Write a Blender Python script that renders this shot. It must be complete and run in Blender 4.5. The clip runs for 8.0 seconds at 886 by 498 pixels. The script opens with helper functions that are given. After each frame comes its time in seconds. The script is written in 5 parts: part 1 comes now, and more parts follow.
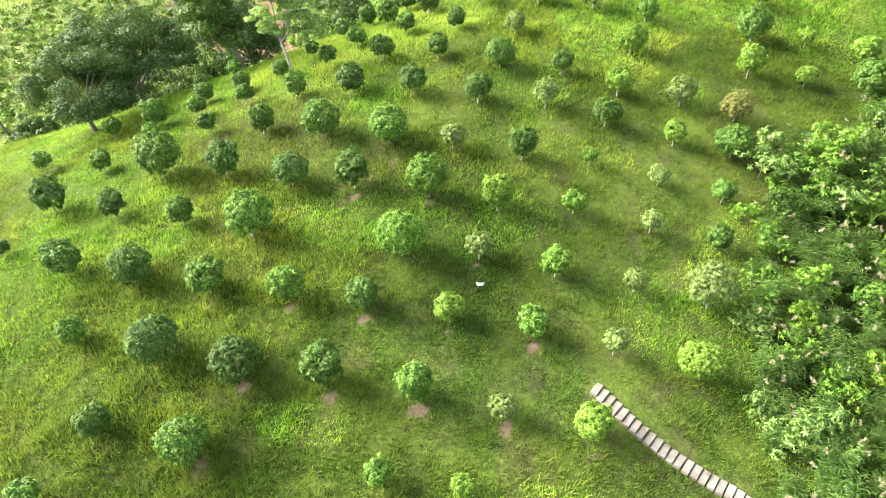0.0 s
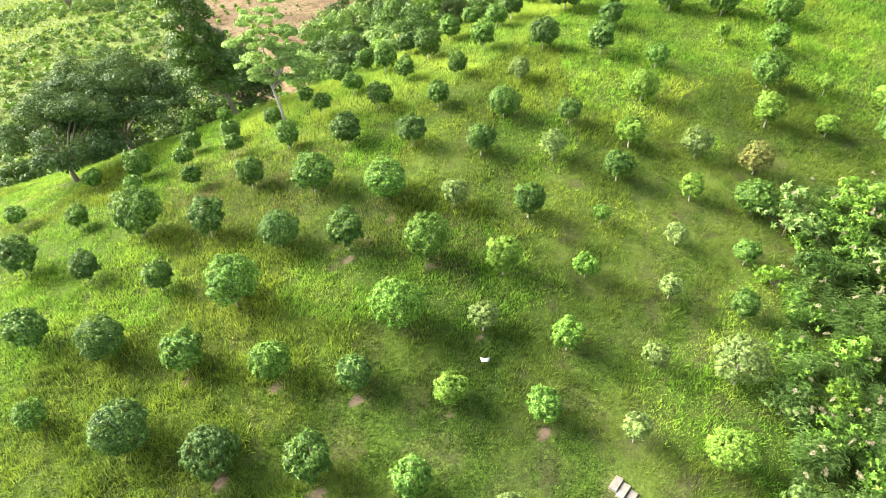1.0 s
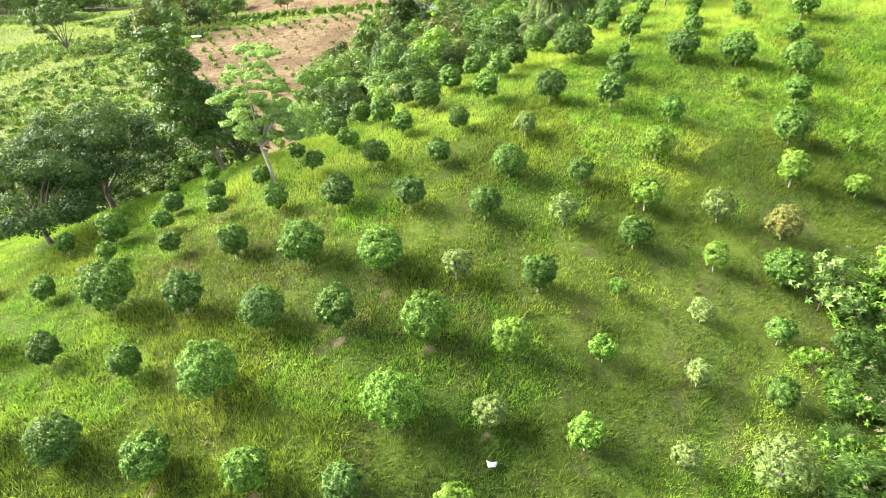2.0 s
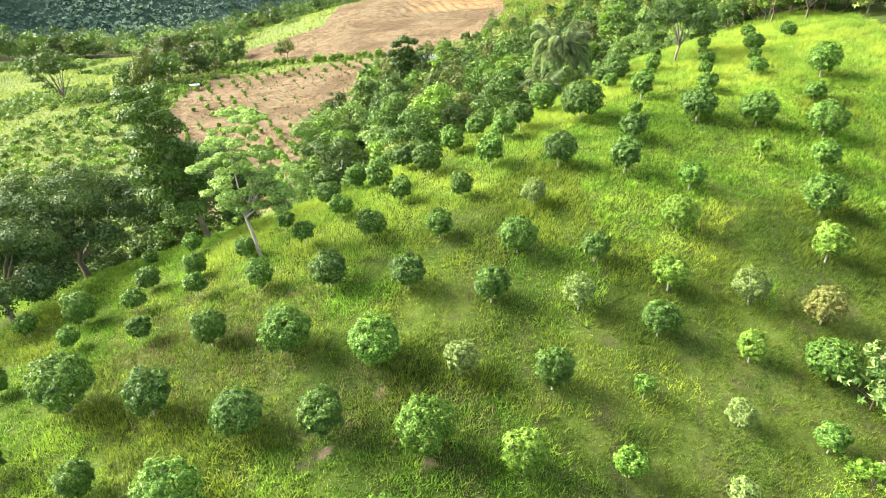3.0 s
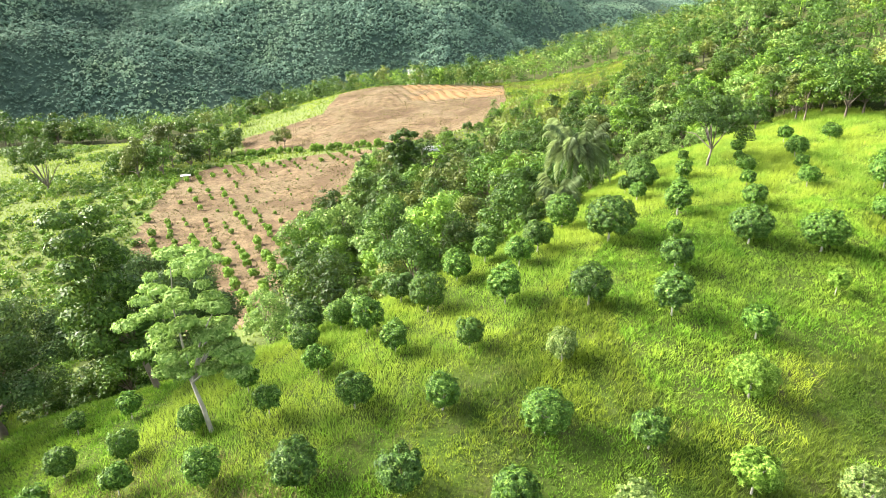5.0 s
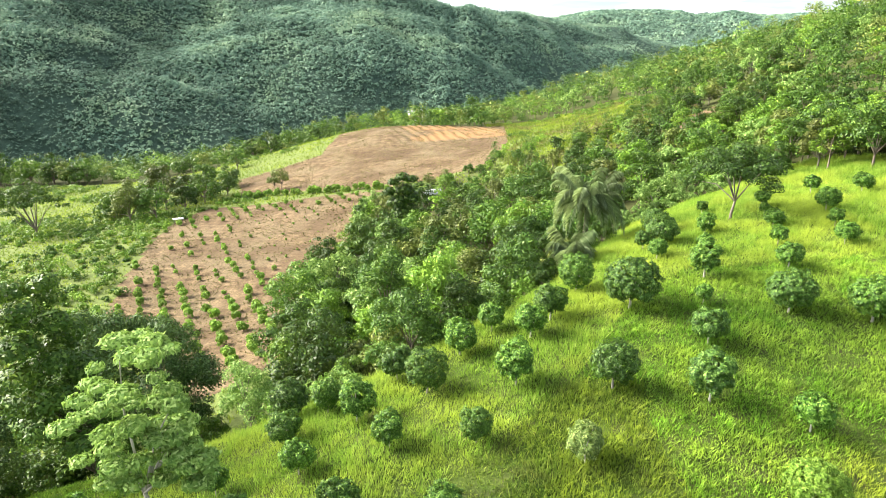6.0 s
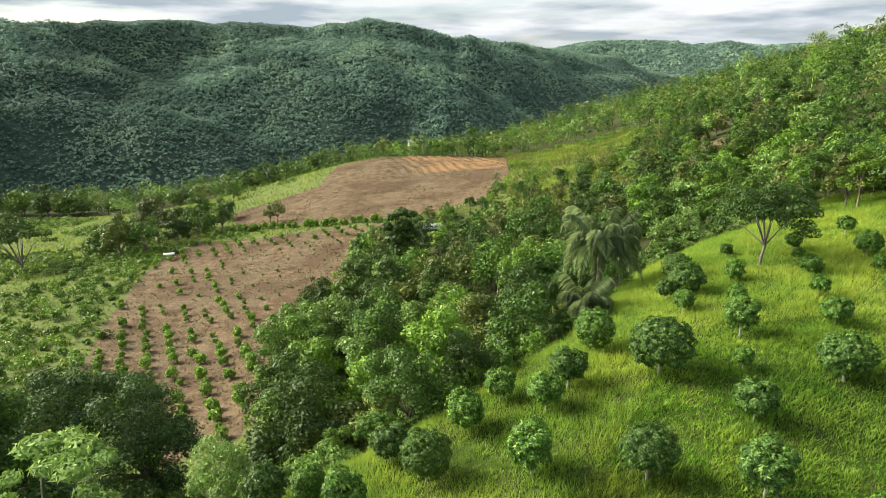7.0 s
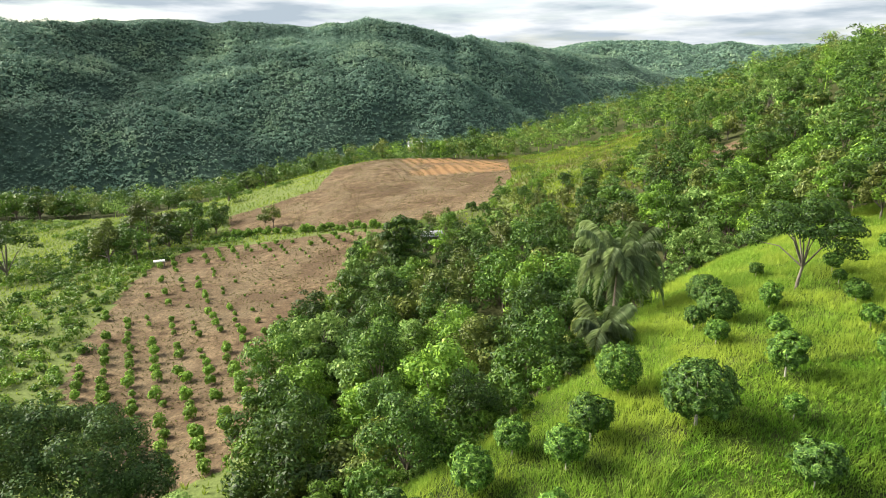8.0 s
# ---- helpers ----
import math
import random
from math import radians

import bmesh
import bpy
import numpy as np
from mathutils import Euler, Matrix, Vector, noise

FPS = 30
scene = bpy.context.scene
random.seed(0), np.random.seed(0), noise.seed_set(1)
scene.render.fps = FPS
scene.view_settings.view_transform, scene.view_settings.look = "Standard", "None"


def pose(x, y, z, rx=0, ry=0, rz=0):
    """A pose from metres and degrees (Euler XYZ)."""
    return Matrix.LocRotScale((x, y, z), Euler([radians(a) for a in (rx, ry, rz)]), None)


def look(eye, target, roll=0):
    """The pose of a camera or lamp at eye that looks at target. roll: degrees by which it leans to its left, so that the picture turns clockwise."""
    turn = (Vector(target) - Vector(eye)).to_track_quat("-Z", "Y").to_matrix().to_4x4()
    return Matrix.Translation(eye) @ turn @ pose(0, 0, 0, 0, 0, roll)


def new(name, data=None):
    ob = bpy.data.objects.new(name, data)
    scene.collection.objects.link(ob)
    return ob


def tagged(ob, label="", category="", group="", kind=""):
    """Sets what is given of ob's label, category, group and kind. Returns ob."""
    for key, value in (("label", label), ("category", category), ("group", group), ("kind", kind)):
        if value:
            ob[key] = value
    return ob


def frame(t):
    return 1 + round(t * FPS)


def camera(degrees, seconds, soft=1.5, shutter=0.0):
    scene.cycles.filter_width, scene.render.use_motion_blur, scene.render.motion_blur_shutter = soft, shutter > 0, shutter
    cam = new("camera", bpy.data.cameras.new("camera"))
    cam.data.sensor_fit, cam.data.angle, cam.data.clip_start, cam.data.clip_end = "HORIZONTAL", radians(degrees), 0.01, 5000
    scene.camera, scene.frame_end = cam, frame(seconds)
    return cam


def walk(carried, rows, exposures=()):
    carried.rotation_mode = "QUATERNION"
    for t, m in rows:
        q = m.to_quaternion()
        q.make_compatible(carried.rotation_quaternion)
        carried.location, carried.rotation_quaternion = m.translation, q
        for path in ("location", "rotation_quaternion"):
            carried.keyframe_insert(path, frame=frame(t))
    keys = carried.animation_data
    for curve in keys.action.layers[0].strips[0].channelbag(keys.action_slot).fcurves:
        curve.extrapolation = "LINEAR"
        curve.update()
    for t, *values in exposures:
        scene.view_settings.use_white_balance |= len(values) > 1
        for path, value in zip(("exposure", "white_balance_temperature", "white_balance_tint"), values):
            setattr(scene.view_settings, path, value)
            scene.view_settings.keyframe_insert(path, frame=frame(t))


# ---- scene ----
cam = camera(70.2, 8.0, soft=0.6)
PATH = [
    (0, (-0.043, -0.255, 29.554), (-0.048, 1.323, 28.326), -0.3),
    (0.5, (-0.058, 1.471, 29.515), (-0.062, 3.071, 28.315), -0.3),
    (1, (-0.082, 3.36, 29.461), (-0.087, 4.992, 28.305), -0.3),
    (1.5, (-0.09, 5.382, 29.447), (-0.095, 7.042, 28.331), -0.4),
    (3, (-0.21, 12.02, 29.54), (-0.214, 13.774, 28.579), -0.3),
    (3.5, (-0.233, 14.34, 29.558), (-0.238, 16.122, 28.65), -0.4),
    (4, (-0.321, 16.668, 29.569), (-0.324, 18.478, 28.718), -0.4),
    (4.5, (-0.373, 19.003, 29.603), (-0.376, 20.837, 28.805), -0.3),
    (6, (-0.493, 26.086, 29.712), (-0.496, 27.983, 29.078), -0.2),
    (6.5, (-0.53, 28.456, 29.743), (-0.533, 30.368, 29.158), -0.2),
    (7, (-0.57, 30.822, 29.779), (-0.573, 32.744, 29.229), -0.3),
    (7.5, (-0.681, 33.115, 29.797), (-0.683, 35.039, 29.249), -0.2),
    (8, (-0.709, 35.48, 29.846), (-0.712, 37.403, 29.296), -0.2),
]
walk(cam, [(t, look(eye, target, roll)) for t, eye, target, roll in PATH], exposures=[(0.0, 2.55), (1.5, 2.5), (3.5, 2.4), (5.6, 2.35), (6.5, 1.8), (7.0, 1.3), (7.5, 1.27), (8.0, 1.46)])

# ---- light ----
SUN_AZ, SUN_EL = -76.0, 33.0
sun = new("sun", bpy.data.lights.new("sun", "SUN"))
sun.data.energy, sun.data.angle, sun.data.color = 5.0, radians(36.0), (1.0, 0.92, 0.79)
to_sun = Vector((math.sin(radians(SUN_AZ)) * math.cos(radians(SUN_EL)), math.cos(radians(SUN_AZ)) * math.cos(radians(SUN_EL)), math.sin(radians(SUN_EL))))
sun.matrix_world = look(to_sun * 300, (0, 0, 0))

world = bpy.data.worlds.new("sky")
scene.world = world
world.use_nodes = True
wn, wl = world.node_tree.nodes, world.node_tree.links
wn.clear()
sky = wn.new("ShaderNodeTexSky")
sky.sky_type, sky.sun_disc = "NISHITA", False
sky.sun_elevation, sky.sun_rotation = radians(SUN_EL), radians(SUN_AZ)
sky.air_density, sky.dust_density = 1.0, 2.0
coord = wn.new("ShaderNodeTexCoord")
stretch = wn.new("ShaderNodeMapping")
stretch.inputs["Scale"].default_value = (1.6, 1.6, 11.0)
clouds = wn.new("ShaderNodeTexNoise")
clouds.inputs["Scale"].default_value, clouds.inputs["Detail"].default_value, clouds.inputs["Roughness"].default_value = 2.3, 8, 0.56
ramp = wn.new("ShaderNodeValToRGB")
ramp.color_ramp.elements[0].position, ramp.color_ramp.elements[1].position = 0.32, 0.52
shades = wn.new("ShaderNodeTexNoise")
shades.inputs["Scale"].default_value, shades.inputs["Detail"].default_value = 3.1, 6
tone = wn.new("ShaderNodeValToRGB")
tone.color_ramp.elements[0].position, tone.color_ramp.elements[0].color = 0.40, (2.2, 2.6, 2.95, 1)
tone.color_ramp.elements[1].position, tone.color_ramp.elements[1].color = 0.58, (4.7, 4.8, 4.9, 1)
blend = wn.new("ShaderNodeMixRGB")
back = wn.new("ShaderNodeBackground")
back.inputs["Strength"].default_value = 0.085
out = wn.new("ShaderNodeOutputWorld")
wl.new(coord.outputs["Generated"], stretch.inputs["Vector"])
wl.new(stretch.outputs["Vector"], clouds.inputs["Vector"])
wl.new(stretch.outputs["Vector"], shades.inputs["Vector"])
wl.new(clouds.outputs["Fac"], ramp.inputs["Fac"])
wl.new(shades.outputs["Fac"], tone.inputs["Fac"])
wl.new(ramp.outputs["Color"], blend.inputs["Fac"])
wl.new(sky.outputs["Color"], blend.inputs["Color1"])
wl.new(tone.outputs["Color"], blend.inputs["Color2"])
wl.new(blend.outputs["Color"], back.inputs["Color"])
wl.new(back.outputs["Background"], out.inputs["Surface"])


# ---- materials ----
def material(name):
    m = bpy.data.materials.new(name)
    m.use_nodes = True
    nodes, links = m.node_tree.nodes, m.node_tree.links
    nodes.clear()
    return m, nodes, links


def noise_node(nodes, links, scale, detail=5, rough=0.55, coordinate=None):
    n = nodes.new("ShaderNodeTexNoise")
    n.inputs["Scale"].default_value, n.inputs["Detail"].default_value, n.inputs["Roughness"].default_value = scale, detail, rough
    if coordinate is not None:
        links.new(coordinate, n.inputs["Vector"])
    return n.outputs["Fac"]


def ramp_node(nodes, links, fac, stops):
    r = nodes.new("ShaderNodeValToRGB")
    while len(r.color_ramp.elements) < len(stops):
        r.color_ramp.elements.new(0.5)
    for e, (p, c) in zip(r.color_ramp.elements, stops):
        e.position, e.color = p, (*c, 1) if len(c) == 3 else c
    links.new(fac, r.inputs["Fac"])
    return r.outputs["Color"]


def mix_node(nodes, links, fac, a, b, mode="MIX"):
    m = nodes.new("ShaderNodeMixRGB")
    m.blend_type = mode
    for socket, v in ((m.inputs["Fac"], fac), (m.inputs["Color1"], a), (m.inputs["Color2"], b)):
        if isinstance(v, (int, float)):
            socket.default_value = v
        elif isinstance(v, tuple):
            socket.default_value = (*v, 1)
        else:
            links.new(v, socket)
    return m.outputs["Color"]


def leaf_material(name, dark, light, tip=None, see_through=0.3, rough=0.5, patch=0.0, patch_colour=(0.2, 0.2, 0.05), dry=(0.15, 0.12, 0.05), sheen=0.1, tones=(0.72, 1.4), stand=0.0, calm=0.0):
    """Foliage: each leaf its own shade, each plant its own tone, light shining through."""
    m, n, l = material(name)
    geo, info = n.new("ShaderNodeNewGeometry"), n.new("ShaderNodeObjectInfo")
    stops = [(0.0, dark), (0.75, light)] + ([(1.0, tip)] if tip else [])
    colour = ramp_node(n, l, geo.outputs["Random Per Island"], stops)
    hue = n.new("ShaderNodeHueSaturation")
    span = n.new("ShaderNodeMapRange")
    span.inputs["To Min"].default_value, span.inputs["To Max"].default_value = tones
    l.new(info.outputs["Random"], span.inputs["Value"])
    l.new(span.outputs["Result"], hue.inputs["Value"])
    if stand:
        trees = ramp_node(n, l, noise_node(n, l, stand, 2, 0.5, geo.outputs["Position"]), [(0.34, (0.62, 0.66, 0.62)), (0.5, (0.9, 0.92, 0.88)), (0.66, (1.28, 1.2, 1.05))])
        colour = mix_node(n, l, 1.0, colour, trees, "MULTIPLY")
    if patch:
        spots = ramp_node(n, l, noise_node(n, l, patch, 4, 0.6, geo.outputs["Position"]), [(0.45, (0, 0, 0)), (0.56, (1, 1, 1))])
        colour = mix_node(n, l, spots, colour, mix_node(n, l, 0.85, colour, patch_colour))
        bare = ramp_node(n, l, noise_node(n, l, patch * 2.3, 5, 0.65, geo.outputs["Position"]), [(0.53, (0, 0, 0)), (0.68, (1, 1, 1))])
        colour = mix_node(n, l, bare, colour, mix_node(n, l, 0.6, colour, dry))
        tufts = ramp_node(n, l, noise_node(n, l, 2.6, 4, 0.7, geo.outputs["Position"]), [(0.34, (0.36, 0.42, 0.4)), (0.5, (0.98, 0.98, 0.98)), (0.66, (1.6, 1.5, 1.35))])
        colour = mix_node(n, l, 1.0 - calm, colour, tufts, "MULTIPLY")
        sweep = ramp_node(n, l, noise_node(n, l, 0.09, 3, 0.55, geo.outputs["Position"]), [(0.36, (0.50, 0.58, 0.52)), (0.64, (1.08, 1.06, 1.02))])
        colour = mix_node(n, l, 1.0 - calm, colour, sweep, "MULTIPLY")
    l.new(colour, hue.inputs["Color"])
    skin = n.new("ShaderNodeBsdfPrincipled")
    skin.inputs["Roughness"].default_value = rough
    skin.inputs["Specular IOR Level"].default_value = sheen
    l.new(hue.outputs["Color"], skin.inputs["Base Color"])
    glow = n.new("ShaderNodeBsdfTranslucent")
    warm = mix_node(n, l, 0.35 if stand != 0.014 else 0.0, hue.outputs["Color"], (0.28, 0.38, 0.07))
    l.new(warm, glow.inputs["Color"])
    mix = n.new("ShaderNodeMixShader")
    mix.inputs["Fac"].default_value = see_through
    l.new(skin.outputs["BSDF"], mix.inputs[1])
    l.new(glow.outputs["BSDF"], mix.inputs[2])
    o = n.new("ShaderNodeOutputMaterial")
    l.new(mix.outputs["Shader"], o.inputs["Surface"])
    return m


def rough_material(name, a, b, scale, rough=0.85, fine=None, relief=0.4, spread=(0.35, 0.65)):
    """Bark, concrete, paint: two tones in patches, fine grain and relief."""
    m, n, l = material(name)
    geo, info = n.new("ShaderNodeNewGeometry"), n.new("ShaderNodeObjectInfo")
    colour = ramp_node(n, l, noise_node(n, l, scale, 6, 0.6, geo.outputs["Position"]), [(spread[0], a), (spread[1], b)])
    grain = noise_node(n, l, fine or scale * 9, 4, 0.6, geo.outputs["Position"])
    colour = mix_node(n, l, 0.35, colour, ramp_node(n, l, grain, [(0.3, (0.35, 0.35, 0.35)), (0.7, (1, 1, 1))]), "MULTIPLY")
    hue = n.new("ShaderNodeHueSaturation")
    span = n.new("ShaderNodeMapRange")
    span.inputs["To Min"].default_value, span.inputs["To Max"].default_value = 0.82, 1.12
    l.new(info.outputs["Random"], span.inputs["Value"])
    l.new(span.outputs["Result"], hue.inputs["Value"])
    l.new(colour, hue.inputs["Color"])
    skin = n.new("ShaderNodeBsdfPrincipled")
    skin.inputs["Roughness"].default_value = rough
    l.new(hue.outputs["Color"], skin.inputs["Base Color"])
    raised = n.new("ShaderNodeBump")
    raised.inputs["Strength"].default_value, raised.inputs["Distance"].default_value = relief, 0.02
    l.new(grain, raised.inputs["Height"])
    l.new(raised.outputs["Normal"], skin.inputs["Normal"])
    o = n.new("ShaderNodeOutputMaterial")
    l.new(skin.outputs["BSDF"], o.inputs["Surface"])
    return m


def ground_material():
    """Short grass and litter, bare soil, dry stubble and the far woods' haze-tinted green, by what grows where."""
    m, n, l = material("ground")
    geo = n.new("ShaderNodeNewGeometry")
    at = geo.outputs["Position"]

    def mask(name):
        a = n.new("ShaderNodeAttribute")
        a.attribute_name = name
        return a.outputs["Fac"]

    broad = noise_node(n, l, 0.11, 5, 0.6, at)
    fine = noise_node(n, l, 3.2, 6, 0.65, at)
    hair = noise_node(n, l, 11.0, 4, 0.7, at)
    mid = noise_node(n, l, 0.6, 5, 0.6, at)
    grass = mix_node(n, l, broad, (0.040, 0.080, 0.012), (0.068, 0.112, 0.018))
    grass = mix_node(n, l, ramp_node(n, l, mid, [(0.45, (0, 0, 0)), (0.7, (1, 1, 1))]), grass, (0.088, 0.108, 0.034))
    grass = mix_node(n, l, 0.85, grass, ramp_node(n, l, fine, [(0.34, (0.4, 0.43, 0.42)), (0.66, (1.5, 1.42, 1.3))]), "MULTIPLY")
    grass = mix_node(n, l, 0.9, grass, ramp_node(n, l, hair, [(0.34, (0.25, 0.27, 0.25)), (0.52, (0.9, 0.9, 0.9)), (0.68, (1.9, 1.8, 1.5))]), "MULTIPLY")
    spots = ramp_node(n, l, noise_node(n, l, 0.27, 4, 0.6, at), [(0.45, (0, 0, 0)), (0.56, (0.8, 0.8, 0.8))])
    grass = mix_node(n, l, spots, grass, mix_node(n, l, 0.5, grass, (0.105, 0.140, 0.028)))
    bare = ramp_node(n, l, noise_node(n, l, 0.62, 5, 0.65, at), [(0.53, (0, 0, 0)), (0.68, (0.8, 0.8, 0.8))])
    grass = mix_node(n, l, bare, grass, (0.066, 0.062, 0.030))
    sweep = ramp_node(n, l, noise_node(n, l, 0.09, 3, 0.55, at), [(0.36, (0.50, 0.58, 0.52)), (0.64, (1.08, 1.06, 1.02))])
    grass = mix_node(n, l, 1.0, grass, sweep, "MULTIPLY")
    soil = mix_node(n, l, ramp_node(n, l, mid, [(0.36, (0, 0, 0)), (0.64, (1, 1, 1))]), (0.082, 0.055, 0.032), (0.195, 0.142, 0.086))
    soil = mix_node(n, l, ramp_node(n, l, broad, [(0.45, (0, 0, 0)), (0.65, (1, 1, 1))]), soil, (0.165, 0.128, 0.080))
    soil = mix_node(n, l, ramp_node(n, l, noise_node(n, l, 0.07, 4, 0.6, at), [(0.5, (0, 0, 0)), (0.62, (0.75, 0.75, 0.75))]), soil, (0.085, 0.055, 0.033))
    soil = mix_node(n, l, 0.8, soil, ramp_node(n, l, fine, [(0.34, (0.35, 0.37, 0.36)), (0.66, (1.25, 1.22, 1.15))]), "MULTIPLY")
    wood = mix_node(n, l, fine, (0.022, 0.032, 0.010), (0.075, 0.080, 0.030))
    # Far woods' green, with the blue of distance haze mixed into the colour.
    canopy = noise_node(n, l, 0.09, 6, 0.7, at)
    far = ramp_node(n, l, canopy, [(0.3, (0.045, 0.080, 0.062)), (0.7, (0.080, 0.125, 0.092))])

    def torn(name, low=0.35, high=0.65):
        add = n.new("ShaderNodeMath")
        add.operation = "MULTIPLY_ADD"
        l.new(mid, add.inputs[0])
        add.inputs[1].default_value = 0.5
        l.new(mask(name), add.inputs[2])
        return ramp_node(n, l, add.outputs[0], [(low + 0.25, (0, 0, 0)), (high + 0.25, (1, 1, 1))])

    pale = mix_node(n, l, 0.7, mix_node(n, l, broad, (0.080, 0.122, 0.030), (0.150, 0.175, 0.058)), ramp_node(n, l, fine, [(0.3, (0.45, 0.45, 0.45)), (0.7, (1.3, 1.3, 1.3))]), "MULTIPLY")
    grass = mix_node(n, l, torn("pale"), grass, pale)
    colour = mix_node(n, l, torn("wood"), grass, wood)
    colour = mix_node(n, l, torn("soil"), colour, soil)
    red = mix_node(n, l, fine, (0.085, 0.064, 0.042), (0.175, 0.132, 0.090))
    colour = mix_node(n, l, torn("red"), colour, red)
    ochre = mix_node(n, l, fine, (0.140, 0.078, 0.036), (0.270, 0.165, 0.080))
    colour = mix_node(n, l, torn("ochre"), colour, ochre)
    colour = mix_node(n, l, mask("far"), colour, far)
    skin = n.new("ShaderNodeBsdfPrincipled")
    skin.inputs["Roughness"].default_value = 0.95
    skin.inputs["Specular IOR Level"].default_value = 0.1
    l.new(colour, skin.inputs["Base Color"])
    raised = n.new("ShaderNodeBump")
    raised.inputs["Strength"].default_value, raised.inputs["Distance"].default_value = 0.7, 0.12
    l.new(fine, raised.inputs["Height"])
    lumps = n.new("ShaderNodeBump")
    lumps.inputs["Distance"].default_value = 7.0
    l.new(mask("far"), lumps.inputs["Strength"])
    l.new(canopy, lumps.inputs["Height"])
    l.new(raised.outputs["Normal"], lumps.inputs["Normal"])
    l.new(lumps.outputs["Normal"], skin.inputs["Normal"])
    o = n.new("ShaderNodeOutputMaterial")
    l.new(skin.outputs["BSDF"], o.inputs["Surface"])
    return m


GROUND = ground_material()
MANGO = [
    leaf_material("mango_dark", (0.011, 0.038, 0.005), (0.062, 0.140, 0.018), (0.18, 0.29, 0.06), 0.15, 0.45, sheen=0.2, tones=(0.75, 1.35)),
    leaf_material("mango_green", (0.014, 0.050, 0.005), (0.084, 0.190, 0.020), (0.23, 0.37, 0.06), 0.17, 0.45, sheen=0.2, tones=(0.75, 1.35)),
    leaf_material("mango_fresh", (0.020, 0.066, 0.007), (0.118, 0.240, 0.027), (0.27, 0.43, 0.08), 0.2, 0.45, sheen=0.12, tones=(0.85, 1.25)),
    leaf_material("mango_flush", (0.045, 0.105, 0.012), (0.185, 0.320, 0.040), (0.31, 0.45, 0.09), 0.24, 0.45, sheen=0.1, tones=(0.85, 1.15)),
    leaf_material("mango_pale", (0.036, 0.070, 0.016), (0.171, 0.250, 0.063), (0.29, 0.35, 0.12), 0.2, 0.45, sheen=0.12, tones=(0.85, 1.2)),
    leaf_material("mango_russet", (0.050, 0.080, 0.016), (0.185, 0.205, 0.055), (0.40, 0.29, 0.11), 0.25, 0.45, sheen=0.1, tones=(0.9, 1.1)),
]
WIDE = (0.62, 1.5)
WOODS = [
    leaf_material("woods_dark", (0.014, 0.040, 0.006), (0.042, 0.092, 0.014), (0.11, 0.19, 0.035), 0.11, 0.45, sheen=0.16, tones=WIDE, stand=0.16),
    leaf_material("woods_green", (0.022, 0.062, 0.008), (0.056, 0.118, 0.015), (0.14, 0.23, 0.038), 0.12, 0.45, sheen=0.16, tones=WIDE, stand=0.16),
    leaf_material("woods_bright", (0.044, 0.105, 0.010), (0.100, 0.192, 0.018), (0.22, 0.34, 0.050), 0.16, 0.45, sheen=0.16, tones=WIDE, stand=0.16),
    leaf_material("woods_olive", (0.044, 0.066, 0.013), (0.096, 0.125, 0.025), (0.19, 0.23, 0.06), 0.12, 0.45, sheen=0.16, tones=WIDE, stand=0.16),
    leaf_material("woods_pale", (0.045, 0.110, 0.022), (0.200, 0.330, 0.080), (0.40, 0.54, 0.18), 0.32, 0.5, sheen=0.12, tones=(0.8, 1.2)),
]
TIERED = leaf_material("tiered_leaves", (0.080, 0.170, 0.035), (0.250, 0.390, 0.095), (0.42, 0.55, 0.20), 0.36, 0.5, tones=(0.98, 1.02))
YOUNG = leaf_material("sapling_leaves", (0.060, 0.140, 0.014), (0.170, 0.310, 0.036), (0.30, 0.44, 0.08), 0.3, 0.5, sheen=0.15, tones=(0.75, 1.3))
CROPPED_SHADED = leaf_material("cropped_and_shaded_grass", (0.046, 0.092, 0.009), (0.088, 0.150, 0.018), (0.14, 0.20, 0.036), 0.34, 0.6, 0.27, (0.140, 0.200, 0.024), (0.084, 0.096, 0.034), tones=(0.98, 1.02), calm=0.45)
GRASS = leaf_material("grass_blades", (0.056, 0.112, 0.012), (0.180, 0.275, 0.028), (0.37, 0.41, 0.09), 0.38, 0.6, 0.25, (0.29, 0.38, 0.040), (0.120, 0.132, 0.042), tones=(0.98, 1.02))
LUSH = leaf_material("lush_grass", (0.088, 0.215, 0.016), (0.190, 0.385, 0.030), (0.32, 0.48, 0.08), 0.4, 0.55, 0.3, (0.28, 0.42, 0.05), (0.15, 0.20, 0.05), tones=(0.98, 1.02), calm=0.1)
# Yellow-green crest grass; the low sun raking it is also put into the colour.
SUNLIT_CREST = leaf_material("sun_tinted_crest_grass", (0.155, 0.290, 0.028), (0.255, 0.420, 0.046), (0.42, 0.54, 0.12), 0.42, 0.6, 0.25, (0.38, 0.48, 0.065), (0.21, 0.31, 0.06), tones=(0.98, 1.02), calm=0.55)
GLOOM = leaf_material("dark_crown", (0.011, 0.031, 0.009), (0.042, 0.088, 0.024), (0.10, 0.165, 0.05), 0.17, 0.5, tones=(0.85, 1.1))
CANE = leaf_material("cane_leaves", (0.050, 0.110, 0.022), (0.115, 0.215, 0.045), (0.22, 0.32, 0.11), 0.35, 0.45)
PALM = leaf_material("palm_fronds", (0.150, 0.210, 0.100), (0.24, 0.32, 0.15), (0.42, 0.50, 0.30), 0.5, 0.4, sheen=0.3)
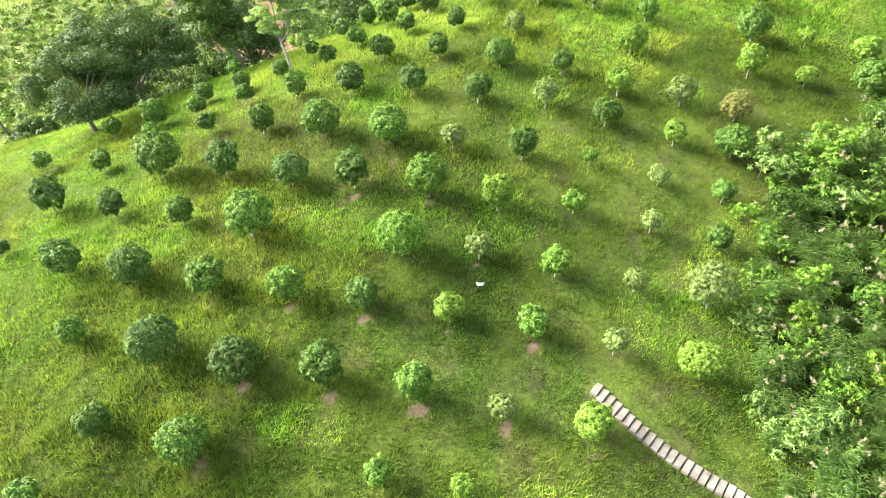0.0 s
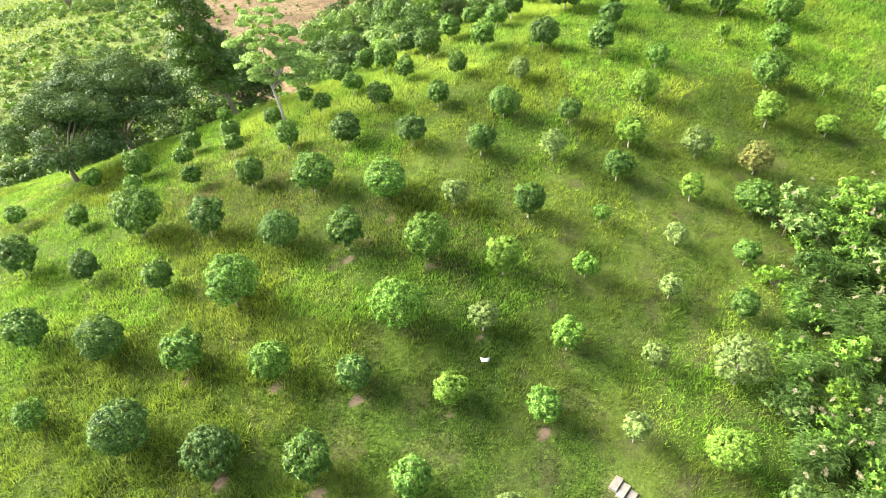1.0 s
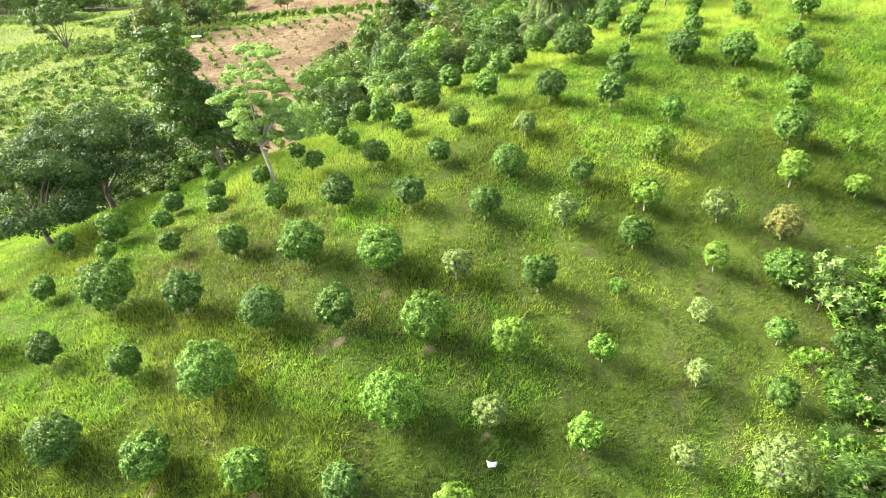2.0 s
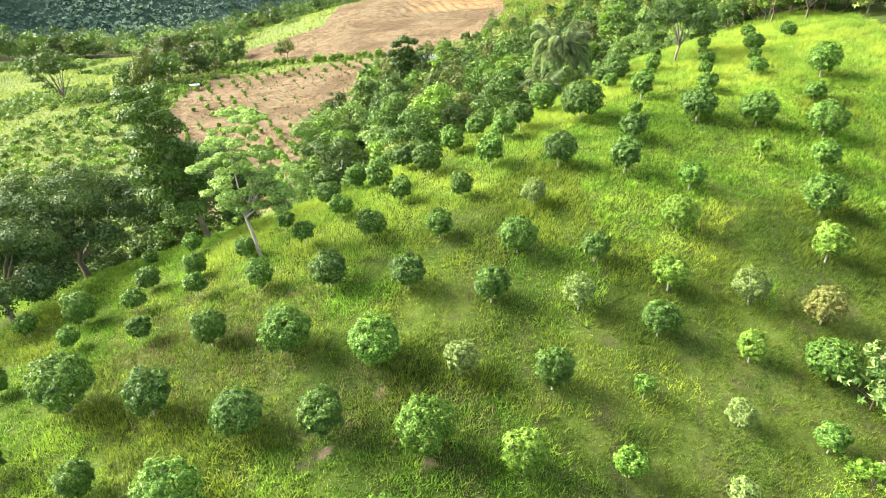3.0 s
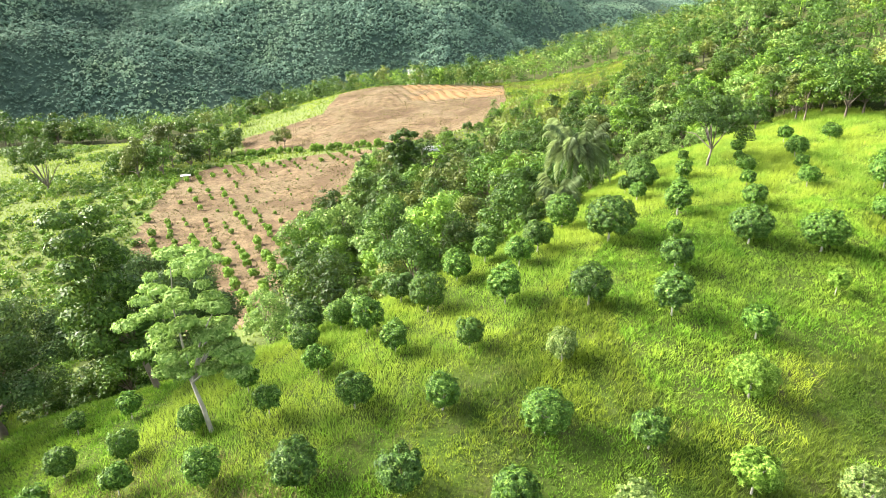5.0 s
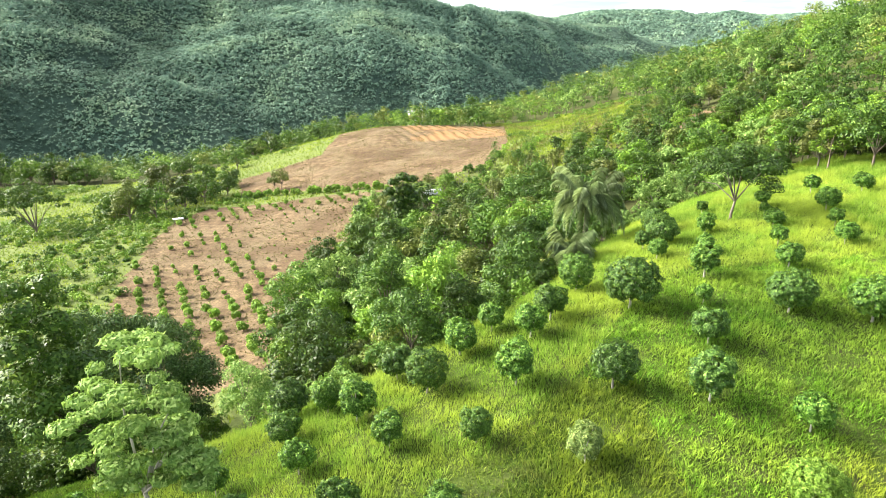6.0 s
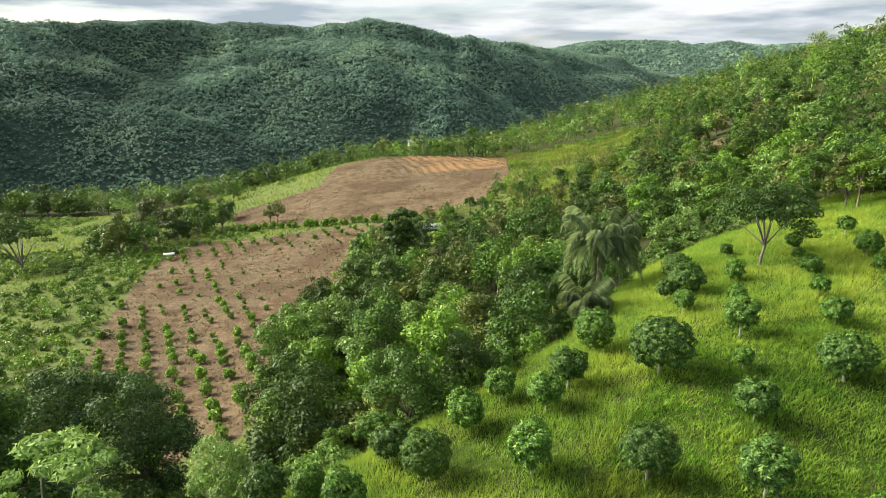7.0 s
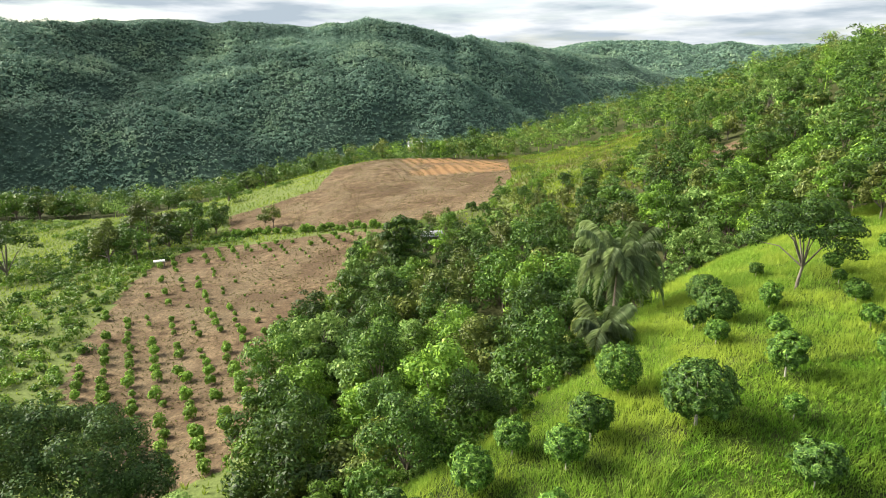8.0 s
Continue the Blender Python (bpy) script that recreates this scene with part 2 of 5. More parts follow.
# Far foliage: haze put into the base colour as a paler, bluer green.
HAZE_LEAF = leaf_material("haze_tinted_canopy", (0.110, 0.185, 0.150), (0.160, 0.250, 0.190), (0.21, 0.31, 0.23), 0.4, 0.6, tones=(1.3, 1.32), stand=0.014)
HAZE_PALM = leaf_material("haze_tinted_palm", (0.125, 0.196, 0.160), (0.178, 0.268, 0.206), (0.26, 0.35, 0.27), 0.4, 0.5, tones=(1.25, 1.27), stand=0.014)
PLUME = leaf_material("plume", (0.24, 0.21, 0.14), (0.36, 0.32, 0.22), None, 0.3, 0.8)
BARK = rough_material("bark", (0.10, 0.075, 0.055), (0.22, 0.18, 0.14), 1.5)
GREY_BARK = rough_material("grey_bark", (0.11, 0.092, 0.072), (0.24, 0.21, 0.17), 1.8)
PALE_BARK = rough_material("pale_bark", (0.30, 0.27, 0.23), (0.52, 0.49, 0.44), 1.8)
CONCRETE = rough_material("worn_concrete", (0.12, 0.10, 0.08), (0.27, 0.25, 0.22), 1.1, 0.9, 14, 0.6)
TIN = rough_material("tin_sheet", (0.22, 0.23, 0.24), (0.36, 0.37, 0.38), 0.8, 0.5)
PLASTER = rough_material("white_plaster", (0.62, 0.60, 0.56), (0.8, 0.79, 0.77), 0.9)
STRAW = leaf_material("straw", (0.10, 0.080, 0.036), (0.22, 0.180, 0.085), (0.17, 0.20, 0.05), 0.15, 0.8)
CLOTH = rough_material("white_sheeting", (0.62, 0.62, 0.60), (0.8, 0.8, 0.79), 2.0, 0.6)
POLE = rough_material("weathered_timber", (0.09, 0.075, 0.06), (0.17, 0.15, 0.13), 2.5)


# ---- the lie of the land ----
EDGE_X = (-60, -34, -24, -16, -8, 0, 6, 12, 17, 24, 34, 60, 100)
EDGE_Y = (48, 54, 55, 53, 55, 60, 66, 75, 84, 90, 93, 100, 112)
SPUR = [11.68, 1.8, 5.34, -5.61, 9.42, -5.77, 1.17, -2.13, 5.93, -3.85, 1.27, -1.12, 0.96, -0.08, -0.92]
FLANK = [-0.05, 17.81, -4.71, 6.67, 1.93, -0.41, -3.23, 11.02, 4.21, 9.88, -4.07, 3.0, 3.49]
def vnoise(x, y, seed=0.0):
    """Smooth value noise in 0..1 on arrays."""
    ix, iy = np.floor(x), np.floor(y)
    fx, fy = x - ix, y - iy
    fx, fy = fx * fx * (3 - 2 * fx), fy * fy * (3 - 2 * fy)

    def h(a, b):
        s = np.sin(a * 127.1 + b * 311.7 + seed * 74.7) * 43758.5453
        return s - np.floor(s)
    return (h(ix, iy) * (1 - fx) + h(ix + 1, iy) * fx) * (1 - fy) + (h(ix, iy + 1) * (1 - fx) + h(ix + 1, iy + 1) * fx) * fy


def fbm(x, y, seed=0.0, octaves=4):
    total, gain = 0.0 * x, 0.5
    for k in range(octaves):
        total = total + gain * (vnoise(x * 2 ** k, y * 2 ** k, seed + k) - 0.5)
        gain *= 0.5
    return total


def step(a, b, v):
    v = np.clip((v - a) / (b - a), 0, 1)
    return v * v * (3 - 2 * v)


def bump(x, y, cx, cy, s):
    return np.exp(-((x - cx) ** 2 + (y - cy) ** 2) / (2 * s * s))


def orchard_edge(x):
    """The line (y over x) along which the orchard's spur breaks off into the gully."""
    return np.interp(x, EDGE_X, EDGE_Y)


def orchard_height(x, y):
    u, v = 1.6 * np.tanh(x / 48), 1.9 * np.tanh((y - 45) / 57)
    terms = (1 + 0 * u, u, v, u * u, u * v, v * v, u ** 3, u * u * v, u * v * v, v ** 3, u ** 4, u ** 3 * v, u * u * v * v, u * v ** 3, v ** 4)
    return sum(c * k for c, k in zip(SPUR, terms))


def flank_height(x, y):
    u, v = 2 * np.tanh(x / 200), 2 * np.tanh((y - 140) / 200)
    terms = (1 + 0 * u, u, v, u * u, u * v, v * v, bump(x, y, -26, 100, 28), bump(x, y, -24, 232, 35), bump(x, y, 44, 128, 26), bump(x, y, 100, 185, 45), bump(x, y, 40, 232, 35), bump(x, y, 6, 84, 18), bump(x, y, -62, 130, 30))
    return sum(c * k for c, k in zip(FLANK, terms))


def far_height(x, y):
    """The valley behind the flank, the long ridge across it and the hills beyond."""
    r = np.hypot(x, y - 36)
    a = np.degrees(np.arctan2(x, y - 36))
    front = step(-120, -75, a) * (1 - step(60, 100, a))
    crest_r = np.interp(a, (-60, -35, -10, 0, 6, 12, 20, 40), (900, 900, 1000, 1080, 1230, 1480, 1700, 1900))
    crest_z = np.interp(a, (-60, -35, -22, -10.7, -6.9, -4.1, -1.2, 0.8, 2.2, 4.2, 9.6, 12, 15, 18, 21.3, 27, 34), (80, 82, 93, 93, 103, 96, 89, 77, 85, 76, 69, 58, 46, 18, -15, -62, -95))
    floor = -125 + 40 * step(1500, 3000, r)
    foot = np.interp(a, (-60, 0, 20), (400, 520, 900))
    rise = np.clip((r - foot) / (crest_r - foot), 0, 2.2)
    shape = np.where(rise < 1, 0.55 * rise + 0.45 * step(0.0, 1.0, rise), 1 - 0.8 * step(1.0, 2.0, rise))
    rough = 62 * step(0.02, 0.35, rise) * (1 - step(0.8, 1.0, rise)) * 2 * fbm(x / 260 + 0.3, y / 210, 3, 4)
    ridge = (crest_z - floor) * shape + rough + 9 * fbm(a / 1.6, r / 900, 9, 4) * step(0.6, 0.9, rise)
    skyline = np.interp(a, (5, 9.6, 12.3, 13.6, 17.3, 19.5, 20.7, 22.0, 23.4, 25.8, 28.5, 30.5, 36), (60, 104, 124, 128, 128, 122, 106, 110, 118, 101, 106, 100, 60))
    hills = (skyline - floor) * np.exp(-((r - 2700) / 480) ** 2) * (1 + 0.5 * fbm(x / 260, y / 260, 5, 4) * step(0, 300, 2700 - r)) + 34 * fbm(x / 140, y / 140, 6, 3) * step(1500, 1900, r) * (1 - step(2500, 2700, r))
    peak = (100 * np.exp(-((a - 20.6) / 2.2) ** 2) + 172 * step(4, 9, a) * (1 - step(33, 38, a))) * np.exp(-((r - 4300) / 260) ** 2)
    hills = np.maximum(hills, peak)
    return floor + front * np.maximum(ridge, hills)


def height(x, y):
    x, y = np.asarray(x, float), np.asarray(y, float)
    e = y - orchard_edge(x)
    low = flank_height(x, np.clip(y, 20, 360)) + 1.2 * fbm(x / 22, y / 22, 1, 3)
    top = orchard_height(x, np.clip(y, -40, 110)) + 0.5 * fbm(x / 5, y / 5, 2, 3)
    z = top + (low - top) * step(-1.0, 17.0, e)
    rim = np.interp(x, (-220, -130, -60, 0, 60, 130, 220), (245, 262, 280, 300, 325, 345, 360))
    away = step(0, 260, y - rim) + step(170, 420, -x) * step(40, 120, y)
    return z + (far_height(x, y) - z) * np.clip(away, 0, 1)



LOWER_FIELD = [(-44, 99), (-49, 115), (-53.5, 136), (-55, 148), (-52.5, 162), (-34, 161), (-22, 161), (-11, 158), (-11, 151), (-18.5, 147), (-15.5, 118), (-18.5, 102), (-17, 86), (-18.5, 79), (-24, 76), (-31, 82), (-36, 92)]
UPPER_FIELD = [(-56, 193), (-49, 174), (-11, 161), (8, 164), (16, 190), (20, 237), (-15, 236), (-34, 232), (-35, 203), (-45, 197)]
BARE_SPOT = [(40, 136), (44, 134), (54, 146), (54, 152), (45, 149)]
RED_PATCHES = [(-8.2, 24.0, 0.42), (-4.2, 23.4, 0.42), (0.3, 22.9, 0.32), (-1.3, 18.6, 0.48), (-5.6, 19.3, 0.46), (-9.7, 19.6, 0.44), (-10.9, 15.9, 0.5), (4.6, 22.3, 0.4), (2.8, 17.8, 0.45), (-12.5, 24.6, 0.34), (6.9, 17.0, 0.4), (-15.4, 17.1, 0.34), (-2.4, 26.8, 0.34), (-0.9, 31.3, 0.44), (1.9, 26.9, 0.29), (-3.4, 35.0, 0.4), (-5.3, 31.9, 0.36)]


def inside(poly, x, y):
    x, y = np.asarray(x, float), np.asarray(y, float)
    odd = np.zeros(np.broadcast(x, y).shape, bool)
    for (ax, ay), (bx, by) in zip(poly, poly[1:] + poly[:1]):
        cross = (ay > y) != (by > y)
        odd ^= cross & (x < (bx - ax) * (y - ay) / (by - ay + 1e-12) + ax)
    return odd


def wooded(x, y):
    """Where the gully's and the hill's woods stand."""
    e = y - orchard_edge(x)
    left = np.interp(y, (50, 62, 78, 100, 118, 150, 152, 166, 190, 236, 240, 400), (-12, -13, -15.5, -17, -14, -16, -8, 8, 17, 22, -400, -400))
    keep = (e > 3.0) & (x > left)
    keep |= (y > 238 + 0.05 * x + 10 * vnoise(x / 12, y * 0, 4)) & (x > -62)
    keep |= (x < -62) & (y > np.interp(x, (-220, -130, -62), (236, 250, 262)) - 4 + 14 * vnoise(x / 9, y * 0, 8)) & (y < 286) & (vnoise(x / 15, y / 15, 18) + 0.3 * vnoise(x / 5, y / 5, 19) > 0.92)
    slope = (x > 14) & (x < 64) & (y > 176) & (y < 246 + 0.15 * x)
    for poly in (LOWER_FIELD, UPPER_FIELD, BARE_SPOT):
        keep &= ~inside(poly, x, y)
    return keep & ~slope


def smooth_steps(spans):
    marks = [spans[0][0]]
    for a, b, s in spans:
        while marks[-1] < b:
            marks.append(marks[-1] + s)
    return np.array(marks)


def spread(start, stop, first, grow):
    marks, s = [start], first
    while abs(marks[-1]) < abs(stop):
        marks.append(marks[-1] + math.copysign(s, stop))
        s *= grow
    return np.array(marks[1:])


def mesh_from(name, verts, faces, mat):
    """A mesh from an array of places and an array of faces with equal corners."""
    me = bpy.data.meshes.new(name)
    verts, faces = np.asarray(verts, np.float32), np.asarray(faces, np.int32)
    k = faces.shape[1]
    me.vertices.add(len(verts))
    me.vertices.foreach_set("co", verts.ravel())
    me.loops.add(faces.size)
    me.loops.foreach_set("vertex_index", faces.ravel())
    me.polygons.add(len(faces))
    me.polygons.foreach_set("loop_start", np.arange(0, faces.size, k, dtype=np.int32))
    me.update(calc_edges=True)
    me.materials.append(mat)
    return me


def smooth(me):
    me.polygons.foreach_set("use_smooth", np.ones(len(me.polygons), bool))
    return me


def part(name, me, parent, label=""):
    ob = new(name, me)
    ob.parent = parent
    if label:
        tagged(ob, label)
    return ob


def build_ground():
    xs = np.concatenate([spread(-700, -4600, 14, 1.2)[::-1], smooth_steps([(-700, -160, 11.0), (-160, -62, 2.4), (-62, -42, 1.0), (-42, 42, 0.55), (42, 160, 2.4), (160, 460, 11.0)]), spread(461, 4600, 14, 1.14)])
    ys = np.concatenate([spread(0, -1500, 2, 1.3)[::-1], smooth_steps([(0, 12, 1.5), (12, 96, 0.6), (96, 240, 1.35), (240, 320, 2.4), (320, 1130, 8.5)]), spread(1131, 4700, 12, 1.06)])
    gx, gy = np.meshgrid(xs, ys)
    z = height(gx, gy)
    field = inside(LOWER_FIELD, gx, gy) | inside(UPPER_FIELD, gx, gy)
    z = z + field * (0.25 * fbm(gx / 2.5, gy / 2.5, 8, 2))
    crest = step(-20, -8, gx) * (1 - step(15, 21, gx)) * step(200, 208, gy) * (1 - step(236, 242, gy))
    z = z + crest * 0.2 * np.sin((gx * 0.9 + gy * 0.3) * 2.2 + 3 * vnoise(gx / 7, gy / 7, 3))
    rows, cols = gx.shape
    idx = np.arange(rows * cols).reshape(rows, cols)
    faces = np.stack([idx[:-1, :-1], idx[:-1, 1:], idx[1:, 1:], idx[1:, :-1]], -1).reshape(-1, 4)
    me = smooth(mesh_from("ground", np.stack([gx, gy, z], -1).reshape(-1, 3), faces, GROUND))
    red = np.zeros(gx.shape)
    for cx, cy, r in RED_PATCHES:
        red = np.maximum(red, 1 - step(0.5 * r, 1.3 * r, np.hypot(gx - cx, gy - cy)))
    soil = (field | inside(BARE_SPOT, gx, gy)) * (0.72 + 0.3 * vnoise(gx / 14, gy / 14, 6))
    rough_slope = (gx > 14) & (gx < 66) & (gy > 176) & (gy < 248 + 0.15 * gx)
    soil = np.maximum(soil, rough_slope * (0.1 + 0.55 * vnoise(gx / 9, gy / 9, 16)))
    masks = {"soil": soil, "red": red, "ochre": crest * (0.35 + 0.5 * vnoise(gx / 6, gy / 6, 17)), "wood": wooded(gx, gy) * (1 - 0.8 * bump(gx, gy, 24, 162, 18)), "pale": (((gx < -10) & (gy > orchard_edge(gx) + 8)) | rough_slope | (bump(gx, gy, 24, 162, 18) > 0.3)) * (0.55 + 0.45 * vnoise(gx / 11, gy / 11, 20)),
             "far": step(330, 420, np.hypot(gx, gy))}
    for key, v in masks.items():
        me.attributes.new(key, "FLOAT", "POINT").data.foreach_set("value", v.astype(np.float32).ravel())
    return tagged(new("ground", me), "grassy hillside sheet with bare soil fields and wooded slopes", "ground", kind="structure")


build_ground()
rng = np.random.default_rng(7)


# ---- plants ----
def unit(v):
    return v / np.maximum(np.linalg.norm(v, axis=-1, keepdims=True), 1e-9)


def leaf_mesh(base, along, up, length, width, fold=0.25, droop=0.2):
    """Folded pointed leaves: four corners and two faces each."""
    side = unit(np.cross(along, up))
    up = unit(np.cross(side, along))
    length, width = np.asarray(length)[:, None], np.asarray(width)[:, None]
    middle = base + along * length * 0.45
    tip = base + along * length - up * length * droop
    a = middle + side * width * 0.5 + up * width * fold
    b = middle - side * width * 0.5 + up * width * fold
    verts = np.stack([base, a, tip, b], 1).reshape(-1, 3)
    n = np.arange(len(base))[:, None] * 4
    faces = np.concatenate([n + np.array([[0, 1, 2]]), n + np.array([[0, 2, 3]])], 1).reshape(-1, 3)
    return verts, faces


def sphere_points(n, r, low=-1.0):
    z = r.uniform(low, 1, n)
    a = r.uniform(0, 2 * np.pi, n)
    q = np.sqrt(1 - z * z)
    return np.stack([q * np.cos(a), q * np.sin(a), z], -1)


def rosette_crown(seed, radius, tall, rosettes, per, length, width, lumpy=0.2, low=-0.7):
    """A round crown of leaf whorls on a lumpy shell, with older leaves inside."""
    r = np.random.default_rng(seed)
    d = sphere_points(rosettes, r, low)
    knobs = sphere_points(max(26, rosettes // 9), r, low)
    near = np.argmax(d @ knobs.T, 1)
    swell = 1 + lumpy * (np.sum(d * knobs[near], 1) ** 34 - 0.6) + r.normal(0, 0.035, rosettes)
    bulge = sphere_points(4, r, -0.3)
    swell = swell + 0.2 * (np.max(d @ bulge.T, 1).clip(0, 1) ** 3 - 0.45)
    shell = d * swell[:, None] * r.choice([1.0, 0.97, 0.82, 0.62], rosettes, p=[0.5, 0.25, 0.15, 0.1])[:, None]
    centre = shell * np.array([radius, radius, tall])
    axis = unit(knobs[near] * 0.7 + (d - knobs[near]) * 2.4 + np.array([0, 0, 0.35]) + r.normal(0, 0.2, (rosettes, 3)))
    other = unit(np.cross(axis, r.normal(0, 1, (rosettes, 3))))
    third = np.cross(axis, other)
    turn = np.arange(per) * 2 * np.pi / per + r.uniform(0, 6, (rosettes, 1))
    lift = r.uniform(-0.35, 0.45, (rosettes, per))
    along = unit(other[:, None] * np.cos(turn)[..., None] + third[:, None] * np.sin(turn)[..., None] + axis[:, None] * lift[..., None])
    along[..., 2] -= 0.25
    along = unit(along).reshape(-1, 3)
    base = np.repeat(centre, per, 0)
    up = np.repeat(axis, per, 0)
    n = rosettes * per
    return leaf_mesh(base, along, up, length * r.uniform(0.7, 1.2, n), width * r.uniform(0.8, 1.2, n))


def blade_mesh(base, along, up, length, width):
    """Small leaves of three corners each."""
    side = unit(np.cross(along, up)) * np.asarray(width)[:, None] * 0.5
    verts = np.stack([base - side, base + side, base + along * np.asarray(length)[:, None]], 1).reshape(-1, 3)
    return verts, np.arange(len(base) * 3).reshape(-1, 3)


def clump_crown(seed, clumps, leaves, length, width, flat=0.7):
    """A crown of many separate leaf clumps, leaves lying like shingles: rows of centre and radius."""
    r = np.random.default_rng(seed)
    clumps = np.asarray(clumps, float)
    leaves = int(leaves * 1.9)
    share = clumps[:, 3] ** 2
    pick = r.choice(len(clumps), leaves, p=share / share.sum())
    d = sphere_points(leaves, r, -0.5)
    rad = clumps[pick, 3] * r.choice([1.0, 0.88, 0.65], leaves, p=[0.6, 0.25, 0.15]) * r.normal(1, 0.1, leaves)
    base = clumps[pick, :3] + d * rad[:, None] * np.array([1, 1, flat])
    round_it = np.cross(d, r.normal(0, 1, (leaves, 3)))
    along = unit(unit(round_it) + 0.35 * d + r.normal(0, 0.3, (leaves, 3)) - np.array([0, 0, 0.35]))
    up = unit(d + np.array([0, 0, 0.3]) + r.normal(0, 0.3, (leaves, 3)))
    size = r.uniform(0.55, 1.2, leaves)
    base = base - along * (length * 0.35 * size)[:, None]
    return blade_mesh(base, along, up, length * 0.82 * size, width * 1.0 * size * r.uniform(0.8, 1.2, leaves))


def tube(points, radii, sides=7):
    """A tapered limb along a line of places."""
    points, rings = np.asarray(points, float), []
    for i, p in enumerate(points):
        d = unit(points[min(i + 1, len(points) - 1)] - points[max(i - 1, 0)])
        a = unit(np.cross(d, (0.3, 0.9, 0.1)))
        b = np.cross(d, a)
        t = np.arange(sides) * 2 * np.pi / sides
        rings.append(p + radii[i] * (np.cos(t)[:, None] * a + np.sin(t)[:, None] * b))
    verts = np.concatenate(rings)
    faces = [(i * sides + j, i * sides + (j + 1) % sides, (i + 1) * sides + (j + 1) % sides, (i + 1) * sides + j) for i in range(len(points) - 1) for j in range(sides)]
    return verts, np.array(faces)


def joined(pieces):
    verts, faces, n = [], [], 0
    for v, f in pieces:
        verts.append(v)
        faces.append(f + n)
        n += len(v)
    return np.concatenate(verts), np.concatenate(faces)


def ground_at(x, y):
    return float(height(np.array([x]), np.array([y]))[0])


def thing(name, x, y, turn, label, category, group="", size=1.0, sink=0.05):
    ob = new(name)
    ob.empty_display_size = 0.2
    ob.matrix_basis = Matrix.Translation((x, y, ground_at(x, y) - sink)) @ Matrix.Rotation(turn, 4, "Z") @ Matrix.Diagonal((size, size, size, 1))
    return tagged(ob, label, category, group)


